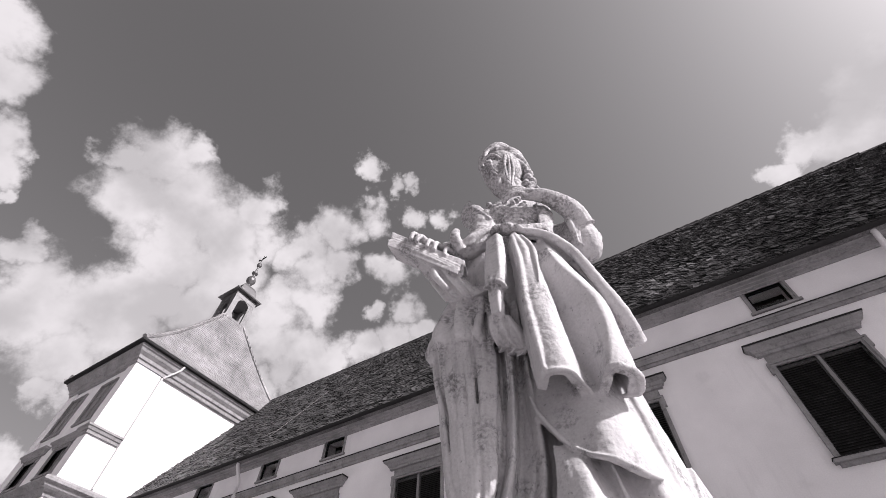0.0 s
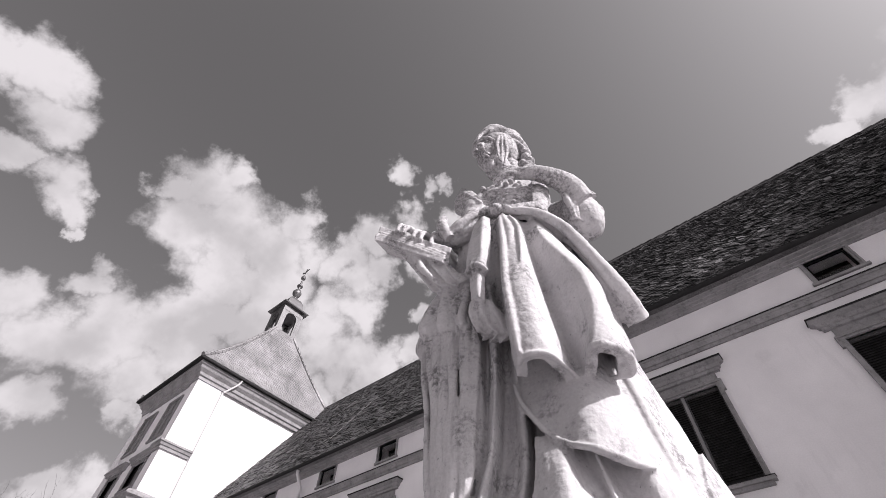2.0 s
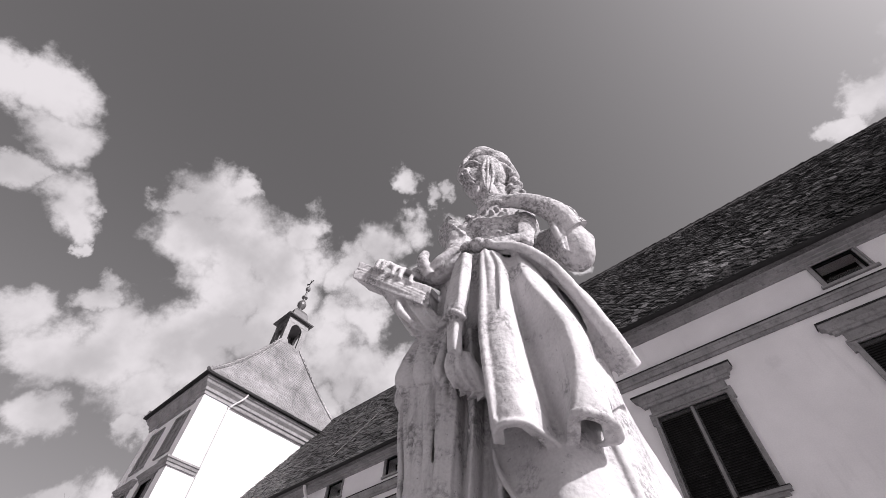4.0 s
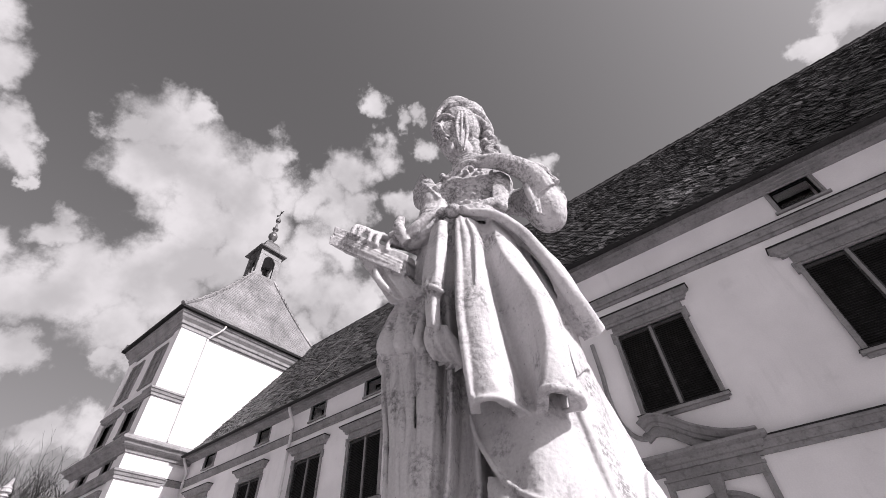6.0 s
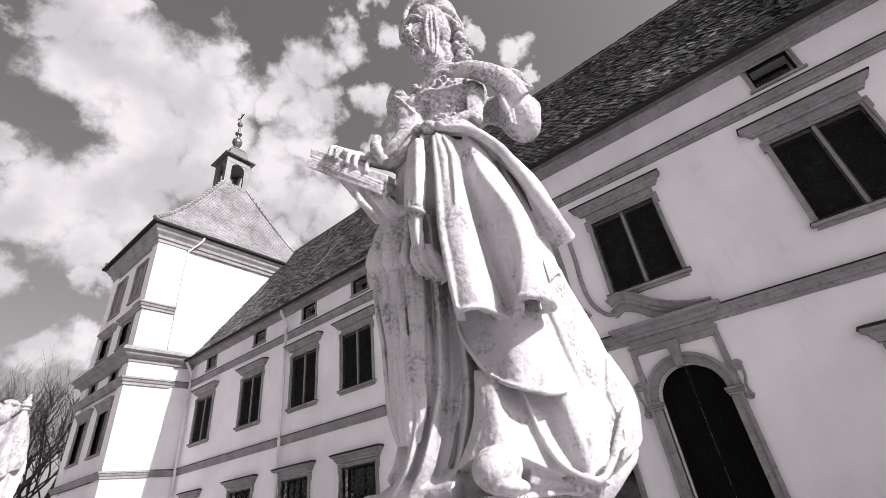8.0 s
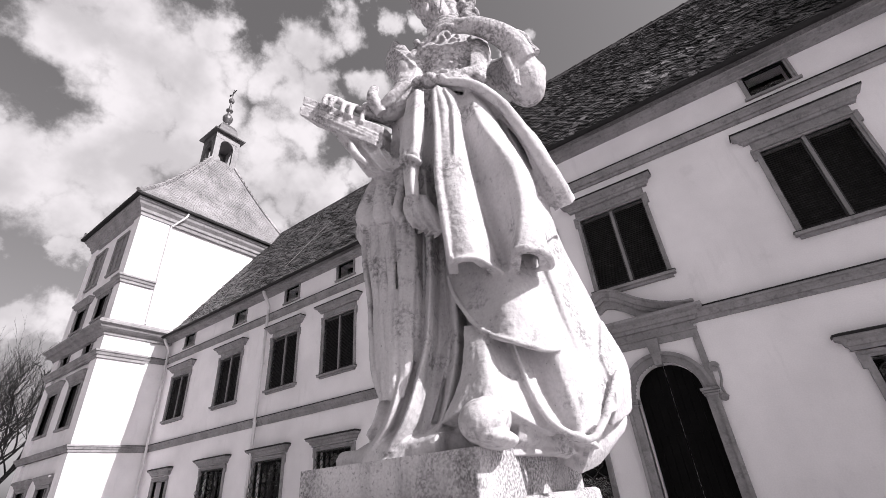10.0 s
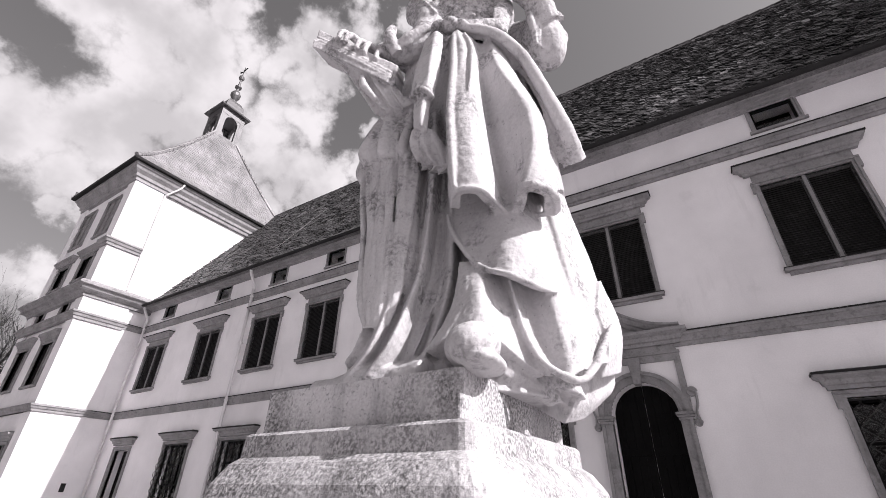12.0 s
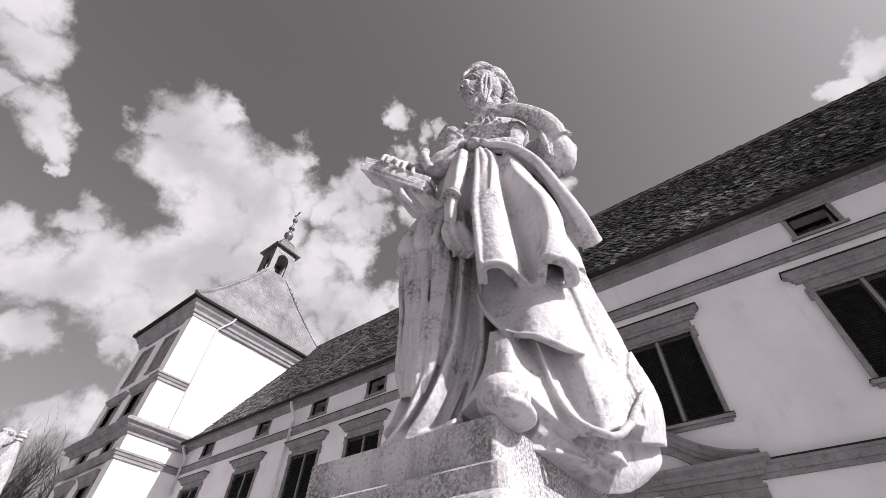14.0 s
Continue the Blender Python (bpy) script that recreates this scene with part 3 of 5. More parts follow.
    # swept half pediments
    line = smooth_curve([(-1.72, 0, 5.14), (-1.5, 0, 5.24), (-1.2, 0, 5.13), (-0.86, 0, 4.88), (-0.47, 0, 4.68), (-0.1, 0, 4.58), (0.12, 0, 4.56)], 6)
    prof = [(-0.12, 0.02), (-0.12, 0.1), (-0.06, 0.12), (-0.04, 0.16), (0.03, 0.2), (0.06, 0.25), (0.09, 0.25), (0.1, 0.02)]
    part("pediment", moulded_strip([(p.x, p.z) for p in line], prof), TRIM, root)
    part("tympanum", moulded_strip([(p.x, p.z - 0.2) for p in line[:30]], [(-0.1, 0.0), (-0.1, 0.06), (0.1, 0.06), (0.1, 0.0)]), TRIM, root)
    # plank door leaves, closed
    for s in (-1, 1):
        bm = bmesh.new()
        for k in range(4):
            a = c + s * (0.008 + k * (w - 0.01) / 4)
            b = c + s * (0.003 + (k + 1) * (w - 0.01) / 4)
            box(bm, min(a, b), max(a, b), 0.3, 0.36 + 0.004 * k, 0.03, 3.64)
        box(bm, *sorted((c + s * 0.03, c + s * (w - 0.03))), 0.28, 0.299, 1.0, 1.12)
        box(bm, *sorted((c + s * 0.03, c + s * (w - 0.03))), 0.28, 0.299, 2.4, 2.52)
        part("leaf", bm, SHUTTER, root)
    # curling strap and shield edge beside the window above
    strap = smooth_curve([(-2.2, 0, 7.25), (-2.18, 0, 6.5), (-2.19, 0, 5.88), (-2.1, 0, 5.35), (-1.88, 0, 5.02), (-1.62, 0, 4.94)], 8)
    part("strapwork", moulded_strip([(p.x, p.z) for p in strap], [(-0.045, 0.0), (-0.045, 0.05), (-0.02, 0.07), (0.02, 0.07), (0.045, 0.05), (0.045, 0.0)]), TRIM, root)
    edge = smooth_curve([(-2.62, 0, 7.25), (-2.58, 0, 6.5), (-2.56, 0, 5.75), (-2.43, 0, 5.3), (-2.26, 0, 5.05)], 8)
    part("strapwork", moulded_strip([(p.x, p.z) for p in edge], [(-0.14, 0.0), (-0.14, 0.08), (0.0, 0.1), (0.08, 0.08), (0.1, 0.0)]), TRIM, root)


portal()


def downpipe(x, z_top, label, y=-0.42, elbow=0.5):
    root = thing("downpipe", label, "downpipe", (x, -0.1, 0), "downpipes on the front")
    p = smooth_curve([(0, y + 0.1, z_top), (0, y + 0.12, z_top - 0.14), (0.0, -0.05, z_top - 0.55), (0.0, -0.03, z_top - 0.75)], 6)
    part("swan_neck", tube(p, 0.058, 10), PIPE, root, smooth=True)
    part("pipe", tube([(0, -0.03, z_top - 0.74), (0, -0.03, 5.0), (0, -0.03, 0.0)], 0.055, 10), PIPE, root, smooth=True)
    for z in (8.2, 6.4, 4.4, 2.4):
        bm = lathe([(0.062, z - 0.03), (0.07, z - 0.02), (0.07, z + 0.02), (0.062, z + 0.03)], 0, -0.03, 12)
        box(bm, -0.012, 0.012, 0.03, 0.13, z - 0.012, z + 0.012)
        part("bracket", bm, PIPE, root)


downpipe(-13.92, 9.24, "pale painted rainwater pipe on the white wall")
downpipe(-21.75, 9.24, "pale painted rainwater pipe in the tower corner")
downpipe(5.12, 9.24, "pale painted rainwater pipe below the eaves")
gut = []
for k in range(9):
    a = math.pi + math.pi * k / 8
    gut.append((EAVE + 0.06 + 0.075 * math.cos(a), 9.25 + 0.075 * math.sin(a)))
gut += [(EAVE + 0.06 + 0.065 * math.cos(a), 9.25 + 0.065 * math.sin(a)) for a in (2 * math.pi - math.pi * k / 8 for k in range(9))]
gt = part("gutter", sweep([(TX1 + 0.3, 0), (FX1 - 0.3, 0)], gut), IRON)
tagged(gt, "dark half-round gutter along the eaves", "gutter", kind="structure")

# ---- corner tower ----
def tower():
    t = thing("tower", "white corner tower with pale tiled roof and lantern", "tower", (TX1, TY0, 0))
    inv = Matrix.Translation((-TX1, -TY0, 0))

    def p(name, bm, mat, label="", parent=None):
        bm.transform(inv)
        return part(name, bm, mat, parent or t, label)

    cols = (-26.5, -23.85)
    holes = []
    for c in cols:
        holes += [(c - 0.62, c + 0.62, SILL, 7.15), (c - 0.35, c + 0.35, 8.5, 9.0), (c - 0.6, c + 0.6, 10.25, 11.4), (c - 0.6, c + 0.6, 12.7, 14.75), (c - 0.6, c + 0.6, 1.2, 3.1)]
    p("front_wall", pierced_wall(TX0, TX1 - 0.1, 0, 15.4, holes, lambda u, d, z: (u, TY0 + 0.1 + d, z), 0.5), PLASTER)
    p("side_wall", boxed(TX1 - 0.6, TX1 - 0.1, TY0 + 0.6, TY1, 0, 15.4), PLASTER)
    p("far_wall", boxed(TX0, TX0 + 0.5, TY0 + 0.6, TY1, 0, 15.4), PLASTER)
    p("rear_wall", boxed(TX0 + 0.5, TX1 - 0.6, TY1 - 0.5, TY1, 0, 15.4), PLASTER)
    # corner piers
    for z0, z1, w in ((0, 9.0, 1.87), (9.4, 15.35, 1.4)):
        path = [(TX1 - 0.75, TY0), (TX1, TY0), (TX1, TY0 + w)]
        p("corner_pier", sweep(path, [(-0.12, z0), (0.0, z0), (0.0, z1), (-0.12, z1)]), PLASTER)
        path = [(TX0 - 0.0, TY0 + w), (TX0 - 0.0, TY0), (TX0 + 0.75, TY0)]
        p("corner_pier", sweep(path, [(-0.12, z0), (0.0, z0), (0.0, z1), (-0.12, z1)]), PLASTER)
    # bands
    whole = [(TX0, TY1), (TX0, TY0), (TX1, TY0), (TX1, TY0 + 1.87)]
    def prof(z0, z1, o):
        h = z1 - z0
        return [(-0.05, z0), (o * 0.35, z0), (o * 0.4, z0 + h * 0.3), (o * 0.6, z0 + h * 0.35), (o * 0.8, z0 + h * 0.62), (o, z0 + h * 0.68), (o, z0 + h * 0.9), (0, z1), (-0.05, z1)]
    p("string_course", sweep(whole, prof(4.24, 4.53, 0.16)), TRIM)
    p("string_course", sweep(whole, prof(7.95, 8.33, 0.2)), TRIM)
    side = [(TX0, TY1), (TX0, TY0), (TX1, TY0), (TX1, 0.0)]
    p("cornice", sweep(side, [(-0.1, 8.98), (0.06, 8.98), (0.08, 9.08), (0.16, 9.12), (0.3, 9.25), (0.34, 9.34), (0.46, 9.4), (0.46, 9.5), (0.4, 9.56), (-0.1, 9.78)]), TRIM)
    mid = [(TX1 - 0.75, TY0), (TX1, TY0), (TX1, TY0 + 1.4)]
    p("string_course", sweep(mid, prof(11.55, 11.95, 0.22)), TRIM)
    full = [(TX0, TY1), (TX0, TY0), (TX1, TY0), (TX1, TY1)]
    p("eaves_cornice", sweep(full, [(-0.15, 15.3), (0.05, 15.3), (0.07, 15.45), (0.14, 15.5), (0.16, 15.65), (0.3, 15.8), (0.34, 15.92), (0.42, 15.98), (0.42, 16.12), (-0.15, 16.12)]), TRIM)
    p("eaves_board", sweep(full, [(-0.1, 16.13), (0.6, 16.13), (0.62, 16.24), (-0.1, 16.3)]), IRON)
    # bell-cast roof
    cx, cy = -25.0, 1.6
    bm = bmesh.new()
    rings = []
    for k in range(13):
        s = k / 12
        f = (1 - s) ** 1.0
        z = 16.22 + 6.45 * (0.35 * s + 0.65 * s ** 1.35) if s < 1 else 22.67
        hx = 0.82 + (3.0 + 0.62 - 0.82) * f
        hy = 0.82 + (4.4 + 0.62 - 0.82) * f
        rings.append([bm.verts.new(q) for q in ((cx - hx, cy - hy, z), (cx + hx, cy - hy, z), (cx + hx, cy + hy, z), (cx - hx, cy + hy, z))])
    for a, b in zip(rings, rings[1:]):
        for j in range(4):
            bm.faces.new((a[j], a[(j + 1) % 4], b[(j + 1) % 4], b[j]))
    bm.faces.new(rings[-1])
    bm.faces.new(rings[0])
    p("roof", bm, TOWERTILE)
    # windows of the front, storey by storey
    yf = TY0 + 0.1
    for c in cols:
        for name, z0, z1, w, hh in (("lower_window", SILL, 7.15, 0.62, 0.42), ("middle_window", 10.25, 11.4, 0.6, 0.0), ("upper_window", 12.7, 14.75, 0.6, 0.0), ("ground_window", 1.2, 3.1, 0.6, 0.36), ("attic_window", 8.5, 9.0, 0.35, 0.0)):
            win = p(name, surround(c, w, z0, z1, 0.11, 0.04 if hh else 0.0, yf), TRIM)
            p("sill", boxed(c - w - 0.16, c + w + 0.16, yf - 0.1, yf + 0.05, z0 - 0.1, z0 - 0.002), TRIM, "", win)
            if hh:
                p("hood", hood(c, w + 0.13, z1 + 0.12, z1 + 0.12 + hh, 0.2, yf), TRIM, "", win)
            if name == "middle_window":
                p("hood", hood(c, w + 0.3, 11.55, 11.92, 0.22, yf), TRIM, "", win)
                p("apron", boxed(c - w - 0.1, c + w + 0.1, yf - 0.03, yf + 0.04, 9.8, z0 - 0.103), PLASTER, "", win)
            pale = name == "upper_window"
            p("pane", boxed(c - w, c + w, yf + (0.02 if pale else 0.1), yf + (0.06 if pale else 0.14), z0, z1), FRAME if pale else SHUTTER, "pale blind shutter" if pale else "", win)
            p("mullion", boxed(c - 0.035, c + 0.035, yf + (-0.02 if pale else 0.05), yf + (0.019 if pale else 0.099), z0, z1), TRIM if pale else FRAME, "", win)
            if pale:
                p("transom", boxed(c - w, c + w, yf - 0.018, yf + 0.018, 14.0, 14.08), TRIM, "", win)
    # rainwater pipe beside the pier, vents
    p("downpipe", tube(smooth_curve([(TX1 + 0.5, TY0 + 2.0, 16.1), (TX1 + 0.4, TY0 + 1.9, 15.8), (TX1 + 0.05, TY0 + 1.55, 15.3), (TX1 - 0.03, TY0 + 1.5, 15.0), (TX1 - 0.03, TY0 + 1.5, 9.8)], 8), 0.05, 8), PIPE)
    p("vent", boxed(TX1 - 0.12, TX1 - 0.095, -1.0, -0.72, 1.55, 1.85), IRON)
    # lantern
    for sx in (-1, 1):
        for sy in (-1, 1):
            p("lantern_post", boxed(cx + sx * 0.72 - 0.13, cx + sx * 0.72 + 0.13, cy + sy * 0.72 - 0.13, cy + sy * 0.72 + 0.13, 22.5, 24.95), METAL)
    bm = bmesh.new()
    box(bm, cx - 0.86, cx + 0.86, cy - 0.86, cy + 0.86, 24.62, 25.1)
    p("lantern_head", bm, METAL)
    for turn in (0, math.pi / 2, math.pi, 3 * math.pi / 2):
        bm = bmesh.new()
        for k in range(12):
            a, b = math.pi * k / 12, math.pi * (k + 1) / 12
            q = [(0.46 * math.cos(a), 24.15 + 0.46 * math.sin(a)), (0.46 * math.cos(b), 24.15 + 0.46 * math.sin(b))]
            for yy in (-0.84, -0.66):
                bm.faces.new([bm.verts.new((x, yy, z)) for x, z in (q[0], (q[0][0], 24.63), (q[1][0], 24.63), q[1])])
            bm.faces.new([bm.verts.new(v) for v in ((q[0][0], -0.84, q[0][1]), (q[1][0], -0.84, q[1][1]), (q[1][0], -0.66, q[1][1]), (q[0][0], -0.66, q[0][1]))])
        for s in (-1, 1):
            box(bm, *sorted((s * 0.46, s * 0.6)), -0.84, -0.66, 22.6, 24.63)
        bm.transform(Matrix.Translation((cx, cy, 0)) @ Matrix.Rotation(turn, 4, "Z"))
        p("lantern_arch", bm, METAL)
    p("weathervane", boxed(cx - 0.02, cx + 0.02, cy - 0.02, cy + 0.02, 29.9, 30.3), IRON)
    bm = bmesh.new()
    for pts in (((0.0, 0.0), (0.5, 0.12), (0.35, 0.28)), ((0.0, 0.0), (-0.45, 0.1), (-0.55, 0.4)), ((-0.1, 0.05), (0.15, 0.05), (0.05, 0.5))):
        f = [[bm.verts.new((cx + dx, cy + yy, 30.05 + dz)) for dx, dz in pts] for yy in (-0.015, 0.015)]
        bm.faces.new(f[0])
        bm.faces.new(f[1])
        for j in range(3):
            bm.faces.new((f[0][j], f[0][(j + 1) % 3], f[1][(j + 1) % 3], f[1][j]))
    p("vane_bird", bm, IRON)
    cap = [(1.55, 25.12), (1.6, 25.2), (1.3, 25.32), (1.0, 25.5), (0.95, 25.8), (0.85, 26.2), (0.6, 26.55), (0.25, 26.75)]
    p("lantern_cap", lathe(cap, cx, cy, 4, turn=math.pi / 4), METAL)
    fin = [(0.16, 26.6), (0.14, 26.9), (0.2, 27.0), (0.34, 27.3), (0.36, 27.5), (0.25, 27.75), (0.1, 27.95), (0.1, 28.1), (0.24, 28.25), (0.24, 28.35), (0.1, 28.5), (0.06, 29.1), (0.17, 29.2), (0.21, 29.35), (0.17, 29.5), (0.04, 29.6), (0.03, 30.2)]
    p("finial", lathe(fin, cx, cy, 12), METAL)
    return t


TOWER = tower()


# ---- added tower, out of view, that casts the main roof's shadow ----
def shadow_tower():
    t = thing("tower", "unseen white tower added to cast the shadow on the main roof", "tower", (FX1, RY0, 0))
    inv = Matrix.Translation((-FX1, -RY0, 0))

    def p(name, bm, mat):
        bm.transform(inv)
        return part(name, bm, mat, t)
    p("body", boxed(FX1, 19.6, RY0, 7.2, 0, 18.5), PLASTER)
    full = [(FX1, 7.2), (FX1, RY0), (19.6, RY0), (19.6, 7.2)]
    p("eaves_cornice", sweep(full, [(-0.15, 18.3), (0.05, 18.3), (0.07, 18.5), (0.2, 18.6), (0.34, 18.9), (0.5, 19.0), (0.5, 19.18), (-0.15, 19.18)]), TRIM)
    bm = bmesh.new()
    cx, cy = 16.7, 3.3
    a = [bm.verts.new(q) for q in ((13.0, -1.62, 19.2), (20.4, -1.62, 19.2), (20.4, 8.2, 19.2), (13.0, 8.2, 19.2))]
    b = [bm.verts.new((cx + sx, cy + sy, 21.3)) for sx, sy in ((-0.8, -0.8), (0.8, -0.8), (0.8, 0.8), (-0.8, 0.8))]
    for j in range(4):
        bm.faces.new((a[j], a[(j + 1) % 4], b[(j + 1) % 4], b[j]))
    bm.faces.new(a)
    bm.faces.new(b)
    p("roof", bm, TOWERTILE)


shadow_tower()

# ---- statue on its pedestal ----
PX0, PX1, PY0, PY1, PTOP = -0.264, 0.2, -8.69, -8.21, 1.90


def pedestal():
    t = thing("pedestal", "lichen-stained square stone pedestal under the statue", "pedestal", ((PX0 + PX1) / 2, (PY0 + PY1) / 2, 0))
    inv = Matrix.Translation((-(PX0 + PX1) / 2, -(PY0 + PY1) / 2, 0))

    def ring(o):
        r = 0.006 + max(0.0, o) * 0.4
        x0, x1, y0, y1 = PX0 - o * 0.6, PX1 + o, PY0 - o, PY1 + o
        out = []
        for cx, cy, a in ((x1 - r, y0 + r, -90), (x1 - r, y1 - r, 0), (x0 + r, y1 - r, 90), (x0 + r, y0 + r, 180)):
            out += [(cx + r * math.cos(radians(a + k)), cy + r * math.sin(radians(a + k))) for k in (0, 30, 60, 90)]
        return out

    def stack(prof):
        bm = bmesh.new()
        rings = [[bm.verts.new((x, y, z)) for x, y in ring(o)] for o, z in prof]
        for a, b in zip(rings, rings[1:]):
            for j in range(16):
                bm.faces.new((a[j], a[(j + 1) % 16], b[(j + 1) % 16], b[j]))
        bm.faces.new(rings[0])
        bm.faces.new(rings[-1])
        bm.transform(inv)
        return bm
    part("plinth_block", stack([(0, 1.81), (0, PTOP)]), PLINTH, t)
    part("moulded_cap", stack([(0.02, 1.60), (0.06, 1.64), (0.08, 1.67), (0.083, 1.7), (0.074, 1.73), (0.05, 1.763), (0.032, 1.775), (0.03, 1.812), (0.022, 1.818)]), PLINTH, t)
    part("shaft", stack([(0.0, 0.3), (0.0, 1.6)]), PLINTH, t)
    part("base", stack([(0.1, 0.0), (0.1, 0.22), (0.02, 0.3)]), PLINTH, t)
    return t


PEDESTAL = pedestal()


# local frame of the statue: u to the viewer's right, v towards the forecourt path, z up
ST_O, ST_D = Vector((0.02, -8.45)), Vector((-0.52, 0.855)).normalized()


def S(u, v, z):
    return Vector((ST_O.x + u * ST_D.y - v * ST_D.x, ST_O.y - u * ST_D.x - v * ST_D.y, z))


def lerp_rows(rows, z):
    """Row of numbers at height z, eased between rows that start with their height."""
    if z <= rows[0][0]:
        return rows[0][1:]
    for a, b in zip(rows, rows[1:]):
        if z <= b[0]:
            t = (z - a[0]) / (b[0] - a[0])
            t = t * t * (3 - 2 * t) * 0.6 + t * 0.4
            return [p + (q - p) * t for p, q in zip(a[1:], b[1:])]
    return rows[-1][1:]


def fold_wave(x, seed):
    """Uneven cloth folds over an angle: rounded crests, narrow valleys, in -1..1."""
    w = 0.0
    for k, (n, a) in enumerate(((5, 0.45), (9, 0.6), (14, 0.45), (23, 0.2))):
        w += a * (1 - 2 * abs(math.sin(n * x * 0.5 + seed * (1.7 + k) + 0.5 * math.sin(2 * x + seed)))) 
    return w


def loft(bm, rows, amp=0.0, seed=0.0, twist=0.0, steps=70, sides=128, place=S):
    """A body: rows of (z, cu, cv, half width, half depth, fold strength)."""
    z0, z1 = rows[0][0], rows[-1][0]
    rings = []
    for i in range(steps + 1):
        z = z0 + (z1 - z0) * i / steps
        cu, cv, a, b, f = lerp_rows(rows, z)
        ring = []
        for k in range(sides):
            th = 2 * math.pi * k / sides
            o = amp * f * fold_wave(th + twist * (z - z0) + 0.12 * math.sin(5 * z + th), seed)
            ring.append(bm.verts.new(place(cu + (a + o) * math.cos(th), cv + (b + o) * math.sin(th), z)))
        rings.append(ring)
    for r0, r1 in zip(rings, rings[1:]):
        for j in range(sides):
            bm.faces.new((r0[j], r0[(j + 1) % sides], r1[(j + 1) % sides], r1[j]))
    bm.faces.new(rings[0])
    bm.faces.new(rings[-1])


def drape(bm, curves, thick=0.02, fold=0.0, count=5, seed=0.0, n=14, rows=36, place=S, inward=(0.05, 0.0)):
    """A hanging cloth: a sheet through curves from top to hem, given real thickness towards the body."""
    lines = [smooth_curve(c, n) for c in curves]
    m = min(len(l) for l in lines)
    lines = [[l[round(i * (len(l) - 1) / (m - 1))] for i in range(m)] for l in lines]
    cols = [smooth_curve([l[i] for l in lines], max(2, rows // (len(lines) - 1))) for i in range(m)]
    grid, outs = [], []
    for i, col in enumerate(cols):
        s = i / (m - 1)
        g, o = [], []
        for j, p in enumerate(col):
            t = j / (len(col) - 1)
            out = Vector((p.x - inward[0], p.y - inward[1], 0))
            out = out.normalized() if out.length > 1e-5 else Vector((0, 1, 0))
            w = math.sin(s * count * math.pi * 2 + seed + 0.8 * math.sin(3 * t + seed))
            w = math.copysign(abs(w) ** 0.7, w)
            g.append(p + out * fold * w * (0.25 + 0.75 * t))
            o.append(out)
        grid.append(g)
        outs.append(o)
    r = len(grid[0])
    normals = [[(grid[min(i + 1, m - 1)][j] - grid[max(i - 1, 0)][j]).cross(grid[i][min(j + 1, r - 1)] - grid[i][max(j - 1, 0)]) for j in range(r)] for i in range(m)]
    sign = 1 if sum(normals[i][j].dot(outs[i][j]) for i in range(m) for j in range(r)) > 0 else -1
    front, backs = [], []
    for i in range(m):
        front.append([bm.verts.new(place(*q)) for q in grid[i]])
        backs.append([bm.verts.new(place(*(q - (n.normalized() * sign + o * 0.3).normalized() * thick))) for q, n, o in zip(grid[i], normals[i], outs[i])])
    r = len(front[0])
    for i in range(m - 1):
        for j in range(r - 1):
            bm.faces.new((front[i][j], front[i + 1][j], front[i + 1][j + 1], front[i][j + 1]))
            bm.faces.new((backs[i][j], backs[i][j + 1], backs[i + 1][j + 1], backs[i + 1][j]))
        bm.faces.new((front[i][0], backs[i][0], backs[i + 1][0], front[i + 1][0]))
        bm.faces.new((front[i][r - 1], front[i + 1][r - 1], backs[i + 1][r - 1], backs[i][r - 1]))
    for i in (0, m - 1):
        for j in range(r - 1):
            bm.faces.new((front[i][j], front[i][j + 1], backs[i][j + 1], backs[i][j]))


def limb(bm, pts, radii, n=6, sides=14, place=S):
    """A rounded limb or ridge through points with a radius at each."""
    c = smooth_curve(pts, n)
    rr = smooth_curve([(r, 0, 0) for r in radii], n)
    tube([place(*p) for p in c], [max(0.002, v.x) for v in rr], sides, bm)


def lump(bm, c, r, tilt=0.0, sides=20, place=S):
    """A rounded mass: centre, three radii, tilted in the picture plane."""
    ct, st = math.cos(tilt), math.sin(tilt)
    rings = []
    for i in range(1, sides // 2):
        ph = math.pi * i / (sides // 2)
        ring = []
        for k in range(sides):
            th = 2 * math.pi * k / sides
            x, y, z = r[0] * math.sin(ph) * math.cos(th), r[1] * math.sin(ph) * math.sin(th), r[2] * math.cos(ph)
            ring.append(bm.verts.new(place(c[0] + x * ct - z * st, c[1] + y, c[2] + x * st + z * ct)))
        rings.append(ring)
    for a, b in zip(rings, rings[1:]):
        for j in range(sides):
            bm.faces.new((a[j], a[(j + 1) % sides], b[(j + 1) % sides], b[j]))
    bm.faces.new(rings[0])
    bm.faces.new(rings[-1])


def slab(bm, corners, thick, place=S):
    """A board from four corners (u, v, z), given thickness downwards."""
    top = [bm.verts.new(place(*c)) for c in corners]
    low = [bm.verts.new(place(c[0], c[1], c[2] - thick)) for c in corners]
    bm.faces.new(top)
    bm.faces.new(low)
    for j in range(4):
        bm.faces.new((top[j], top[(j + 1) % 4], low[(j + 1) % 4], low[j]))


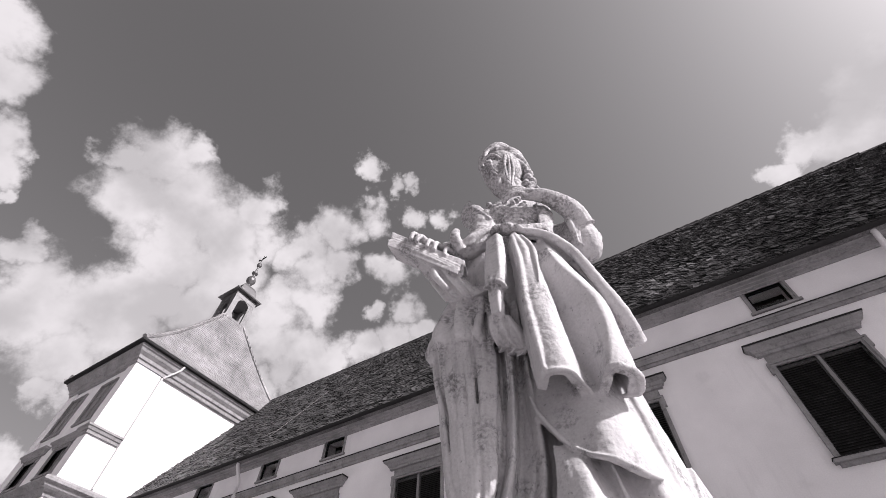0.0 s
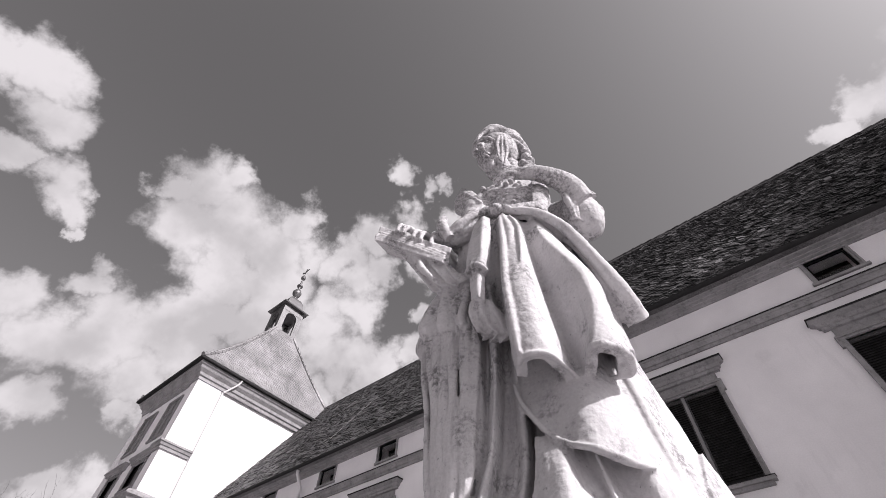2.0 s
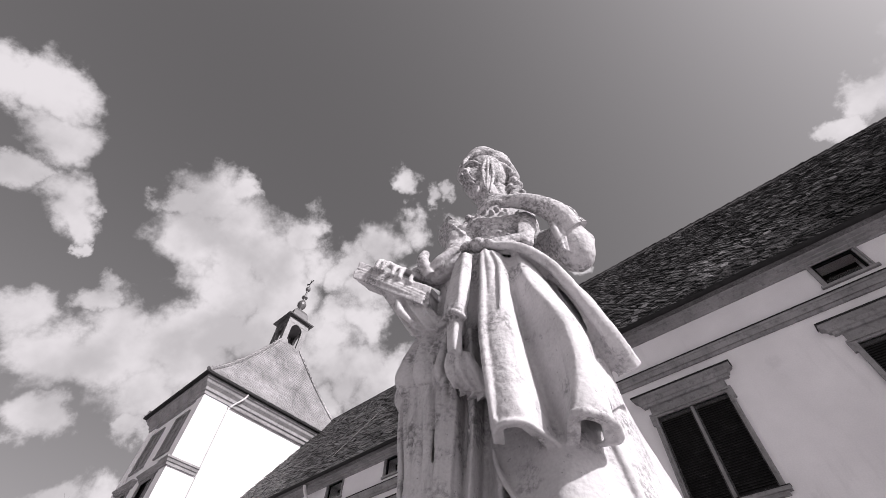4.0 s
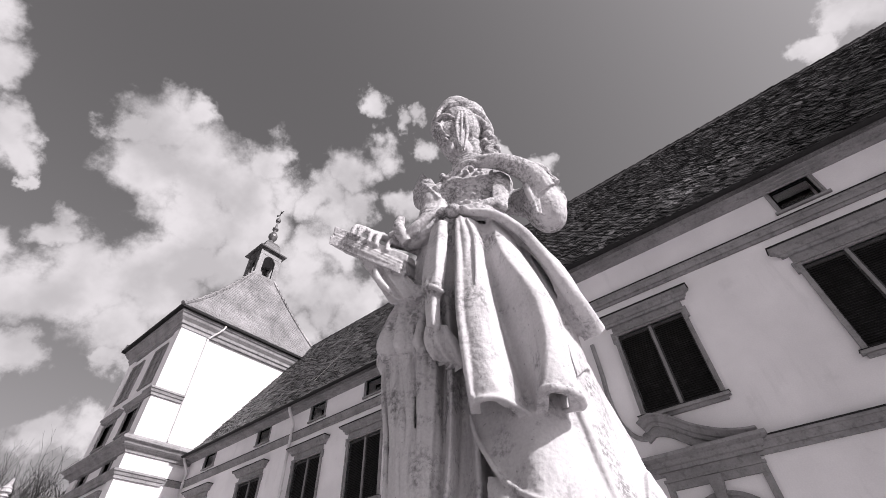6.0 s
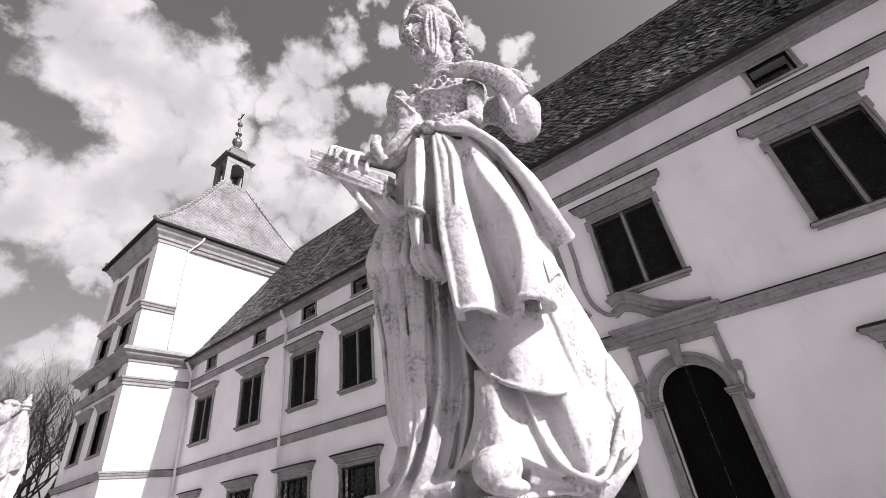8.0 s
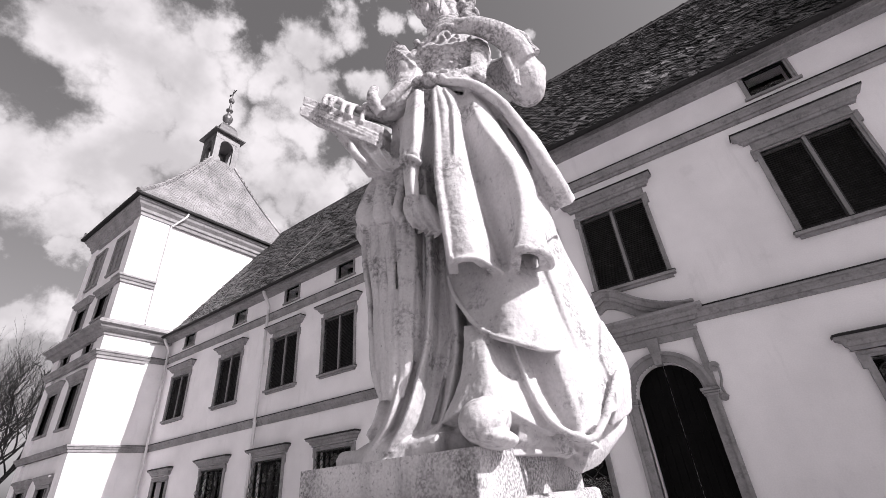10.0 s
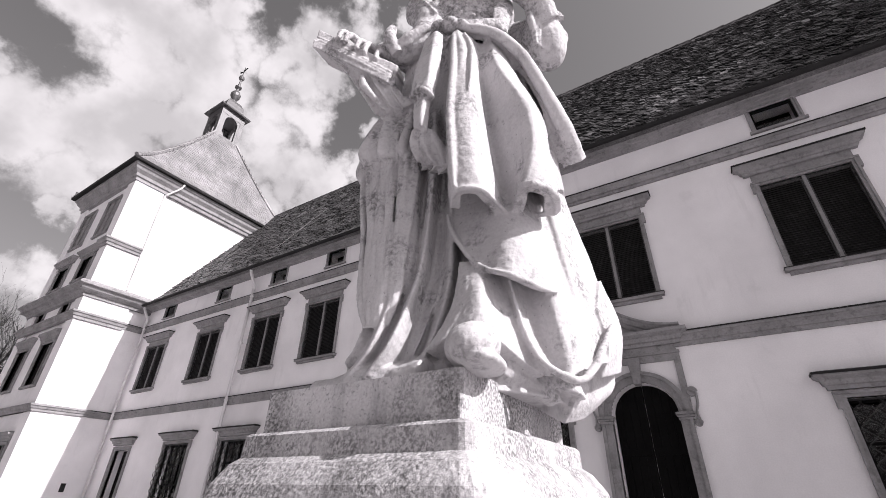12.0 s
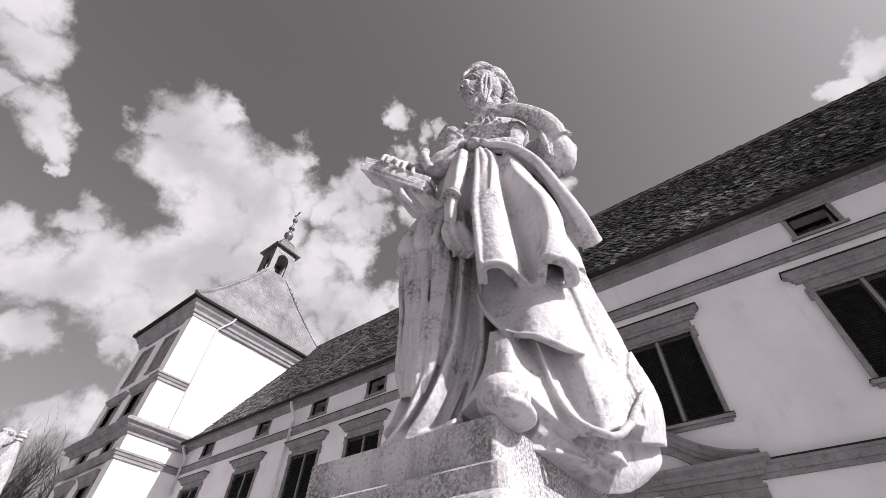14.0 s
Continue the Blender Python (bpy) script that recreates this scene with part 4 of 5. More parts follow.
def carve(name, bm, voxel, grain):
    """Melts the modelled masses into one carved block with a chiselled, weathered skin."""
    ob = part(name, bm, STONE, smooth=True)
    m = ob.modifiers.new("carve", "REMESH")
    m.mode, m.voxel_size, m.use_smooth_shade = "VOXEL", voxel, True
    m = ob.modifiers.new("soften", "SMOOTH")
    m.factor, m.iterations = 0.4, 1
    for size, strength in ((0.045, grain), (0.011, grain * 0.75)):
        tex = bpy.data.textures.new("weathering", "CLOUDS")
        tex.noise_scale, tex.noise_depth = size, 3
        m = ob.modifiers.new("weathering", "DISPLACE")
        m.texture, m.strength, m.mid_level, m.texture_coords = tex, strength, 0.5, "LOCAL"
    return ob


def statue():
    bm = bmesh.new()
    # rough ground block and underskirt
    loft(bm, [(1.885, 0.0, 0.0, 0.27, 0.2, 0.3), (1.93, 0.0, 0.0, 0.25, 0.19, 0.6), (1.96, 0.0, 0.0, 0.2, 0.15, 1)], 0.012, 2.0, steps=10)
    loft(bm, [(1.9, 0.0, -0.02, 0.2, 0.12, 1.0), (2.05, 0.05, -0.02, 0.15, 0.08, 1.0), (2.4, 0.05, -0.02, 0.15, 0.08, 0.8), (2.7, 0.05, 0.02, 0.14, 0.1, 0.5), (2.95, 0.06, 0.07, 0.11, 0.1, 0.2)], 0.017, 0.7, 0.5)
    # long pleats that sweep down to the hem: ridge and narrow valley by turns
    drape(bm, [
        [(-0.117, 0.095, 2.648), (-0.085, 0.12, 2.648), (-0.064, 0.105, 2.648), (-0.037, 0.135, 2.648), (-0.011, 0.115, 2.648), (0.01, 0.13, 2.648), (0.031, 0.115, 2.648), (0.063, 0.125, 2.648)],
        [(-0.106, 0.09, 2.421), (-0.074, 0.15, 2.421), (-0.055, 0.1, 2.421), (-0.032, 0.155, 2.421), (-0.009, 0.1, 2.416), (0.01, 0.14, 2.416), (0.031, 0.1, 2.416), (0.063, 0.125, 2.416)],
        [(-0.125, 0.08, 2.182), (-0.093, 0.15, 2.182), (-0.074, 0.1, 2.182), (-0.05, 0.155, 2.182), (-0.022, 0.085, 2.182), (0.012, 0.145, 2.182), (0.042, 0.085, 2.182), (0.071, 0.135, 2.182)],
        [(-0.147, 0.079, 2.075), (-0.117, 0.149, 2.075), (-0.096, 0.099, 2.075), (-0.073, 0.164, 2.075), (-0.037, 0.089, 2.075), (-0.0, 0.154, 2.075), (0.026, 0.094, 2.075), (0.057, 0.154, 2.075)],
        [(-0.179, 0.078, 1.976), (-0.148, 0.155, 1.976), (-0.128, 0.108, 1.976), (-0.107, 0.178, 1.976), (-0.056, 0.108, 1.976), (-0.029, 0.173, 1.976), (-0.01, 0.133, 1.976), (0.015, 0.183, 1.976)],
        [(-0.245, 0.034, 1.915), (-0.199, 0.124, 1.915), (-0.173, 0.099, 1.915), (-0.148, 0.162, 1.915), (-0.092, 0.114, 1.915), (-0.061, 0.169, 1.915), (-0.041, 0.144, 1.915), (-0.015, 0.184, 1.915)],
    ], 0.06, rows=60, n=18)
    # hem lifted over the shoe
    drape(bm, [
        [(0.03, 0.165, 2.16), (0.075, 0.185, 2.15), (0.13, 0.165, 2.15)],
        [(0.01, 0.19, 2.04), (0.055, 0.245, 2.045), (0.09, 0.225, 2.04), (0.14, 0.19, 2.02)],
        [(-0.035, 0.185, 1.955), (0.02, 0.25, 1.97), (0.08, 0.26, 1.968), (0.19, 0.17, 1.915)],
    ], 0.06, 0.006, 2, 0.4)
    lump(bm, (0.05, 0.255, 1.945), (0.05, 0.075, 0.04), 0.05)
    lump(bm, (0.045, 0.29, 1.937), (0.042, 0.045, 0.034), 0.0)
    lump(bm, (0.06, 0.27, 1.912), (0.046, 0.066, 0.018), -0.15)
    limb(bm, [(-0.28, 0.02, 1.91), (-0.15, 0.1, 1.905), (-0.03, 0.2, 1.91)], (0.025, 0.028, 0.03))
    limb(bm, [(0.1, 0.18, 1.93), (0.15, 0.14, 1.915), (0.22, 0.08, 1.895)], (0.025, 0.025, 0.02))
    # gathered robe on the bent arm's side, tied in above and falling in fine pleats
    loft(bm, [(1.98, -0.09, 0.0, 0.06, 0.04, 0), (2.2, -0.12, 0.02, 0.06, 0.055, 0), (2.4, -0.125, 0.025, 0.08, 0.065, 0), (2.55, -0.125, 0.025, 0.085, 0.06, 0), (2.75, -0.1, 0.04, 0.06, 0.06, 0), (2.95, -0.06, 0.08, 0.06, 0.06, 0)], steps=30, sides=48)
    drape(bm, [
        [(-0.194, 0.02, 2.705), (-0.189, 0.07, 2.7), (-0.158, 0.11, 2.684), (-0.126, 0.125, 2.674), (-0.095, 0.11, 2.674)],
        [(-0.226, 0.01, 2.642), (-0.21, 0.08, 2.632), (-0.173, 0.125, 2.621), (-0.126, 0.14, 2.6), (-0.09, 0.12, 2.6)],
        [(-0.257, -0.01, 2.548), (-0.236, 0.08, 2.538), (-0.184, 0.135, 2.511), (-0.132, 0.15, 2.485), (-0.084, 0.13, 2.485)],
        [(-0.236, -0.01, 2.496), (-0.221, 0.06, 2.49), (-0.179, 0.105, 2.485), (-0.126, 0.125, 2.469), (-0.084, 0.11, 2.464)],
    ], 0.05, 0.02, 3.5, 1.0, n=24, rows=24)
    drape(bm, [
        [(-0.233, -0.02, 2.538), (-0.215, 0.06, 2.538), (-0.173, 0.11, 2.527), (-0.126, 0.13, 2.517), (-0.079, 0.125, 2.517)],
        [(-0.215, -0.02, 2.328), (-0.2, 0.05, 2.328), (-0.158, 0.1, 2.328), (-0.116, 0.12, 2.328), (-0.084, 0.11, 2.328)],
        [(-0.189, -0.02, 2.15), (-0.173, 0.04, 2.15), (-0.147, 0.08, 2.139), (-0.121, 0.09, 2.129), (-0.1, 0.08, 2.118)],
        [(-0.168, -0.02, 2.034), (-0.163, 0.03, 2.034), (-0.152, 0.06, 2.034), (-0.132, 0.07, 2.034), (-0.116, 0.06, 2.034)],
    ], 0.05, 0.021, 5, 2.0, n=30, rows=40)
    for k in range(5):
        u = -0.225 + 0.03 * k
        limb(bm, [(-0.19 + 0.02 * k, 0.06 + 0.017 * k, 2.69), (u + 0.01, 0.075 + 0.018 * k, 2.62), (u - 0.01, 0.082 + 0.018 * k, 2.54 - 0.01 * k), (u + 0.01, 0.07 + 0.016 * k, 2.49)], (0.006, 0.01, 0.013, 0.005), sides=8)
    # fine wavering ridges down the gathered robe
    ridge = random.Random(7)
    for k in range(10):
        t = (k + ridge.uniform(-0.2, 0.2)) / 9
        pts = []
        for z, a, b in ((2.64, -0.2, -0.09), (2.52, -0.235, -0.082), (2.42, -0.225, -0.084), (2.3, -0.21, -0.087), (2.2, -0.198, -0.095), (2.1, -0.185, -0.102), (2.02, -0.17, -0.115)):
            u = a + (b - a) * t + ridge.uniform(-0.005, 0.005)
            pts.append((u, 0.143 - 0.09 * ((b + 0.01 - u) / 0.14) ** 2, z))
        limb(bm, pts, [0.004] + [ridge.uniform(0.008, 0.012) for _ in pts[2:]] + [0.004], sides=8)
    # front of the overskirt: a broad lobe, a shaded hollow and a second lobe that curls under at its hem
    drape(bm, [
        [(0.0, 0.175, 2.88), (0.012, 0.205, 2.88), (0.04, 0.215, 2.88), (0.065, 0.205, 2.875), (0.085, 0.19, 2.87), (0.105, 0.19, 2.865), (0.125, 0.2, 2.86), (0.16, 0.18, 2.84), (0.19, 0.14, 2.82)],
        [(0.0, 0.2, 2.7), (0.012, 0.25, 2.7), (0.045, 0.265, 2.7), (0.07, 0.245, 2.7), (0.088, 0.203, 2.7), (0.105, 0.213, 2.7), (0.13, 0.246, 2.7), (0.18, 0.215, 2.7), (0.22, 0.14, 2.7)],
        [(-0.002, 0.205, 2.52), (0.006, 0.268, 2.52), (0.05, 0.284, 2.52), (0.085, 0.25, 2.52), (0.1, 0.203, 2.52), (0.135, 0.23, 2.52), (0.182, 0.28, 2.52), (0.226, 0.245, 2.52), (0.25, 0.16, 2.52)],
        [(0.0, 0.21, 2.4), (0.01, 0.272, 2.4), (0.055, 0.29, 2.4), (0.095, 0.25, 2.4), (0.115, 0.197, 2.4), (0.15, 0.23, 2.4), (0.188, 0.285, 2.4), (0.23, 0.25, 2.4), (0.25, 0.17, 2.4)],
        [(0.004, 0.21, 2.315), (0.014, 0.272, 2.315), (0.062, 0.289, 2.315), (0.105, 0.245, 2.31), (0.13, 0.195, 2.31), (0.148, 0.222, 2.31), (0.168, 0.284, 2.31), (0.226, 0.265, 2.31), (0.245, 0.185, 2.31)],
        [(0.008, 0.21, 2.268), (0.016, 0.272, 2.268), (0.07, 0.282, 2.268), (0.11, 0.238, 2.262), (0.142, 0.196, 2.258), (0.147, 0.225, 2.262), (0.157, 0.284, 2.274), (0.222, 0.27, 2.27), (0.24, 0.2, 2.268)],
    ], 0.024, rows=60, n=18)
    limb(bm, [(0.147, 0.21, 2.262), (0.157, 0.286, 2.274), (0.195, 0.288, 2.27), (0.228, 0.262, 2.266), (0.242, 0.205, 2.266), (0.205, 0.19, 2.266)], (0.004, 0.007, 0.008, 0.009, 0.008, 0.005), sides=8)
    limb(bm, [(0.012, 0.25, 2.268), (0.03, 0.28, 2.268), (0.07, 0.282, 2.268), (0.11, 0.238, 2.262), (0.142, 0.198, 2.258)], (0.004, 0.006, 0.006, 0.005, 0.005), sides=8)
    limb(bm, [(0.14, 0.12, 2.82), (0.145, 0.13, 2.6), (0.15, 0.13, 2.3)], (0.04, 0.045, 0.045))
    limb(bm, [(0.016, 0.215, 2.87), (0.014, 0.262, 2.68), (0.006, 0.275, 2.5), (0.012, 0.279, 2.36), (0.016, 0.276, 2.275)], (0.008, 0.009, 0.01, 0.009, 0.006), sides=8)
    limb(bm, [(0.045, 0.225, 2.86), (0.062, 0.256, 2.75), (0.058, 0.276, 2.64), (0.05, 0.284, 2.56)], (0.004, 0.009, 0.006, 0.002), sides=8)
    # lower panel, turned from the light, with a rounded hem
    drape(bm, [
        [(0.0, 0.11, 2.45), (0.06, 0.125, 2.45), (0.12, 0.165, 2.45), (0.2, 0.16, 2.45), (0.28, 0.06, 2.45)],
        [(0.008, 0.135, 2.28), (0.06, 0.16, 2.28), (0.13, 0.208, 2.27), (0.2, 0.19, 2.27), (0.285, 0.08, 2.27)],
        [(0.014, 0.155, 2.24), (0.05, 0.185, 2.16), (0.085, 0.212, 2.118), (0.127, 0.246, 2.09), (0.188, 0.22, 2.075), (0.225, 0.19, 2.078), (0.295, 0.08, 2.08)],
    ], 0.016, n=18)
    limb(bm, [(0.002, 0.14, 2.3), (0.014, 0.158, 2.24), (0.05, 0.188, 2.16), (0.085, 0.215, 2.116), (0.127, 0.249, 2.088), (0.188, 0.223, 2.073), (0.225, 0.193, 2.078)], (0.004, 0.006, 0.006, 0.006, 0.006, 0.006, 0.004), sides=8)
    # the train, its edge running out to the turned-up end
    drape(bm, [
        [(0.15, 0.13, 2.45), (0.2, 0.15, 2.45), (0.25, 0.14, 2.45), (0.3, 0.07, 2.45), (0.32, -0.02, 2.45), (0.22, -0.12, 2.45)],
        [(0.132, 0.195, 2.13), (0.17, 0.165, 2.13), (0.215, 0.185, 2.16), (0.275, 0.14, 2.18), (0.335, 0.06, 2.24), (0.375, -0.05, 2.28), (0.28, -0.16, 2.22)],
        [(0.152, 0.195, 2.0), (0.185, 0.16, 2.02), (0.225, 0.195, 2.0), (0.29, 0.15, 2.02), (0.35, 0.07, 2.08), (0.395, -0.05, 2.18), (0.3, -0.18, 2.14)],
        [(0.18, 0.195, 1.937), (0.205, 0.185, 1.925), (0.235, 0.2, 1.912), (0.285, 0.165, 1.94), (0.36, 0.07, 1.98), (0.41, -0.05, 2.1), (0.32, -0.2, 2.06)],
    ], 0.03, rows=40, n=18)
    limb(bm, [(0.128, 0.21, 2.1), (0.15, 0.202, 2.0), (0.178, 0.2, 1.94), (0.22, 0.203, 1.908), (0.252, 0.2, 1.904), (0.288, 0.175, 1.938), (0.318, 0.15, 1.985), (0.355, 0.11, 2.04)], (0.004, 0.006, 0.007, 0.008, 0.008, 0.008, 0.007, 0.005), sides=8)
    limb(bm, [(0.225, 0.165, 2.38), (0.25, 0.16, 2.2), (0.27, 0.15, 2.05)], (0.008, 0.013, 0.01))
    # turned-up end of the train
    drape(bm, [
        [(0.4, -0.04, 2.2), (0.37, 0.05, 2.17), (0.33, 0.11, 2.08)],
        [(0.44, -0.06, 2.09), (0.4, 0.04, 2.05), (0.34, 0.115, 1.99)],
        [(0.42, -0.05, 1.98), (0.38, 0.03, 1.955), (0.32, 0.1, 1.93)],
    ], 0.05, rows=20)
    drape(bm, [
        [(0.4, -0.06, 2.04), (0.34, 0.03, 2.0), (0.28, 0.1, 1.96)],
        [(0.4, -0.05, 1.95), (0.33, 0.03, 1.91), (0.26, 0.09, 1.88)],
        [(0.35, -0.03, 1.9), (0.29, 0.03, 1.86), (0.24, 0.07, 1.845)],
    ], 0.06, rows=16)
    # cloth that falls behind the raised hem
    drape(bm, [
        [(0.085, 0.12, 2.16), (0.15, 0.13, 2.15), (0.22, 0.11, 2.12)],
        [(0.12, 0.135, 2.03), (0.18, 0.14, 2.02), (0.25, 0.11, 2.0)],
        [(0.17, 0.13, 1.93), (0.22, 0.125, 1.91), (0.29, 0.09, 1.89)],
    ], 0.04, 0.006, 1.5, 0.8)
    # rolled drape over the hip
    drape(bm, [
        [(0.02, 0.16, 2.95), (0.12, 0.16, 2.98), (0.22, 0.1, 2.88), (0.31, 0.07, 2.74), (0.35, 0.05, 2.64), (0.36, 0.04, 2.55)],
        [(0.02, 0.2, 2.925), (0.12, 0.2, 2.93), (0.22, 0.17, 2.82), (0.3, 0.14, 2.7), (0.345, 0.11, 2.6), (0.36, 0.09, 2.53)],
        [(0.02, 0.205, 2.9), (0.11, 0.22, 2.88), (0.18, 0.21, 2.82), (0.25, 0.185, 2.71), (0.3, 0.16, 2.57), (0.33, 0.12, 2.48)],
    ], 0.035, 0.006, 2, 0.3, rows=20)
    limb(bm, [(0.05, 0.215, 2.9), (0.13, 0.225, 2.86), (0.2, 0.215, 2.78), (0.26, 0.185, 2.67), (0.305, 0.16, 2.56), (0.345, 0.1, 2.5)], (0.013, 0.015, 0.017, 0.018, 0.022, 0.026))
    drape(bm, [[(0.2, 0.16, 2.8), (0.27, 0.1, 2.7), (0.3, 0.03, 2.65)], [(0.24, 0.16, 2.6), (0.29, 0.1, 2.55), (0.31, 0.03, 2.5)], [(0.26, 0.15, 2.36), (0.3, 0.1, 2.4), (0.31, 0.03, 2.38)]], 0.04)
    # bodice, neck
    loft(bm, [(2.9, 0.06, 0.07, 0.105, 0.09, 0.2), (3.02, 0.06, 0.06, 0.11, 0.09, 0), (3.12, 0.07, 0.06, 0.13, 0.095, 0), (3.2, 0.08, 0.055, 0.15, 0.09, 0), (3.25, 0.09, 0.06, 0.13, 0.08, 0), (3.29, 0.095, 0.06, 0.08, 0.06, 0)], 0.01, 1.0, steps=30, sides=64)
    lump(bm, (0.015, 0.12, 3.14), (0.055, 0.04, 0.05))
    lump(bm, (0.12, 0.12, 3.13), (0.055, 0.04, 0.05))
    limb(bm, [(0.1, 0.06, 3.24), (0.1, 0.075, 3.34), (0.09, 0.085, 3.44)], (0.062, 0.05, 0.052))
    # head turned towards the book, dressed hair
    lump(bm, (0.055, 0.1, 3.545), (0.092, 0.105, 0.128), 0.18)
    lump(bm, (0.015, 0.148, 3.43), (0.062, 0.06, 0.1), 0.15)
    lump(bm, (0.04, 0.125, 3.37), (0.055, 0.055, 0.06))
    lump(bm, (0.0, 0.165, 3.335), (0.028, 0.03, 0.026))
    limb(bm, [(-0.012, 0.195, 3.49), (-0.02, 0.215, 3.43), (-0.024, 0.224, 3.4), (-0.01, 0.2, 3.388)], (0.006, 0.01, 0.014, 0.008), sides=10)
    limb(bm, [(-0.02, 0.196, 3.362), (-0.005, 0.208, 3.36), (0.015, 0.2, 3.362)], (0.004, 0.009, 0.004), sides=8)
    limb(bm, [(-0.02, 0.192, 3.346), (-0.003, 0.202, 3.342), (0.012, 0.194, 3.346)], (0.004, 0.008, 0.004), sides=8)
    limb(bm, [(-0.045, 0.175, 3.5), (-0.025, 0.2, 3.512), (0.01, 0.207, 3.512), (0.05, 0.185, 3.5)], (0.006, 0.009, 0.01, 0.006), sides=8)
    for u in (-0.033, 0.02):
        lump(bm, (u, 0.196, 3.472), (0.014, 0.01, 0.009), 0.0, 12)
    lump(bm, (0.09, 0.09, 3.63), (0.09, 0.1, 0.08), 0.3)
    lump(bm, (0.07, 0.06, 3.69), (0.05, 0.06, 0.04))
    lump(bm, (0.135, 0.07, 3.56), (0.05, 0.07, 0.075))
    for k in range(9):
        a = -0.2 + 0.26 * k
        limb(bm, [(-0.03 + 0.012 * k, 0.18 - 0.004 * k, 3.6 + 0.012 * k), (0.03 + 0.01 * k, 0.185 - 0.012 * k, 3.66 - 0.004 * abs(k - 4)), (0.1 + 0.006 * k, 0.15 - 0.012 * k, 3.63 - 0.012 * k), (0.15, 0.1 - 0.008 * k, 3.57 - 0.01 * k)], (0.008, 0.013, 0.012, 0.008), sides=8)
    curl = random.Random(4)
    for k in range(34):
        a, b = curl.uniform(-0.4, 2.6), curl.uniform(0.1, 1.25)
        c = (0.075 + 0.105 * math.cos(a) * math.cos(b) * -1.0, 0.085 + 0.1 * math.sin(a) * math.cos(b) * 0.9, 3.575 + 0.13 * math.sin(b))
        limb(bm, [(c[0] - 0.018, c[1], c[2] - 0.012), c, (c[0] + 0.02, c[1] - 0.006, c[2] + curl.uniform(-0.02, 0.014))], (0.005, curl.uniform(0.011, 0.018), 0.005), sides=8)
    limb(bm, [(0.1, 0.17, 3.56), (0.107, 0.175, 3.535), (0.098, 0.17, 3.515)], (0.01, 0.012, 0.008), sides=8)
    for k in range(7):
        t = k / 6
        lump(bm, (0.155 + 0.025 * t + 0.012 * (k % 2), 0.12 - 0.02 * t, 3.53 - 0.19 * t), (0.026 - 0.008 * t, 0.025, 0.022), 0.4)
    # locks over the temple, hair swept back, curls down the neck
    for pts, r in (
        ([(0.06, 0.2, 3.54), (0.05, 0.215, 3.46), (0.042, 0.215, 3.38), (0.046, 0.205, 3.29)], 0.007),
        ([(0.085, 0.19, 3.53), (0.083, 0.2, 3.43), (0.078, 0.195, 3.36), (0.06, 0.19, 3.27)], 0.008),
        ([(0.07, 0.2, 3.55), (0.067, 0.213, 3.45), (0.06, 0.213, 3.36), (0.052, 0.203, 3.28)], 0.006),
        ([(-0.03, 0.175, 3.61), (-0.048, 0.17, 3.54), (-0.052, 0.165, 3.46), (-0.04, 0.17, 3.4)], 0.013),
        ([(-0.01, 0.19, 3.61), (-0.03, 0.195, 3.55), (-0.034, 0.19, 3.5)], 0.01),
        ([(-0.03, 0.17, 3.62), (0.03, 0.185, 3.67), (0.09, 0.155, 3.7), (0.14, 0.11, 3.67)], 0.018),
        ([(0.02, 0.195, 3.6), (0.08, 0.19, 3.63), (0.13, 0.15, 3.63), (0.17, 0.11, 3.58)], 0.013),
        ([(0.09, 0.18, 3.59), (0.14, 0.155, 3.59), (0.178, 0.11, 3.54), (0.184, 0.08, 3.47)], 0.016),
        ([(0.1, 0.175, 3.56), (0.15, 0.145, 3.53), (0.172, 0.11, 3.48)], 0.014),
        ([(0.165, 0.1, 3.46), (0.148, 0.115, 3.42), (0.168, 0.115, 3.38), (0.15, 0.12, 3.34), (0.195, 0.115, 3.31)], 0.017),
        ([(0.185, 0.09, 3.43), (0.195, 0.09, 3.39), (0.18, 0.1, 3.35)], 0.012),
    ):
        limb(bm, pts, [r * 0.6] + [r] * (len(pts) - 2) + [r * 0.5], sides=8)
    # carved lace over the breast and shoulder
    lace = random.Random(11)
    for k in range(90):
        a, z = lace.uniform(-2.9, 1.1), lace.uniform(2.97, 3.23)
        cu, cv, w, d = 0.06, 0.06, 0.118, 0.093
        lump(bm, (cu + w * math.sin(a * 0.5), cv + d * math.cos(a * 0.5), z), (lace.uniform(0.007, 0.014), 0.011, lace.uniform(0.006, 0.011)), lace.uniform(-0.8, 0.8), 10)
    # arm laid on the breast, puffed sleeve with frill
    lump(bm, (0.19, 0.01, 3.17), (0.055, 0.055, 0.06))
    limb(bm, [(0.21, 0.0, 3.16), (0.27, 0.02, 3.13), (0.32, 0.04, 3.08)], (0.045, 0.06, 0.07))
    lump(bm, (0.315, 0.065, 3.05), (0.072, 0.078, 0.12), 0.2)
    for k in range(7):
        limb(bm, [(0.26 + 0.017 * k, 0.125 - 0.01 * k, 3.15), (0.258 + 0.021 * k, 0.15 - 0.012 * k, 3.05), (0.275 + 0.012 * k, 0.125 - 0.01 * k, 2.955)], (0.005, 0.013, 0.006), sides=8)
    limb(bm, [(0.318, 0.12, 3.06), (0.285, 0.155, 3.115), (0.228, 0.18, 3.15), (0.165, 0.195, 3.172), (0.09, 0.195, 3.185)], (0.046, 0.042, 0.036, 0.029, 0.023))
    limb(bm, [(0.27, 0.14, 3.165), (0.305, 0.125, 3.2), (0.35, 0.09, 3.215), (0.375, 0.05, 3.2)], (0.014, 0.018, 0.018, 0.014), sides=8)
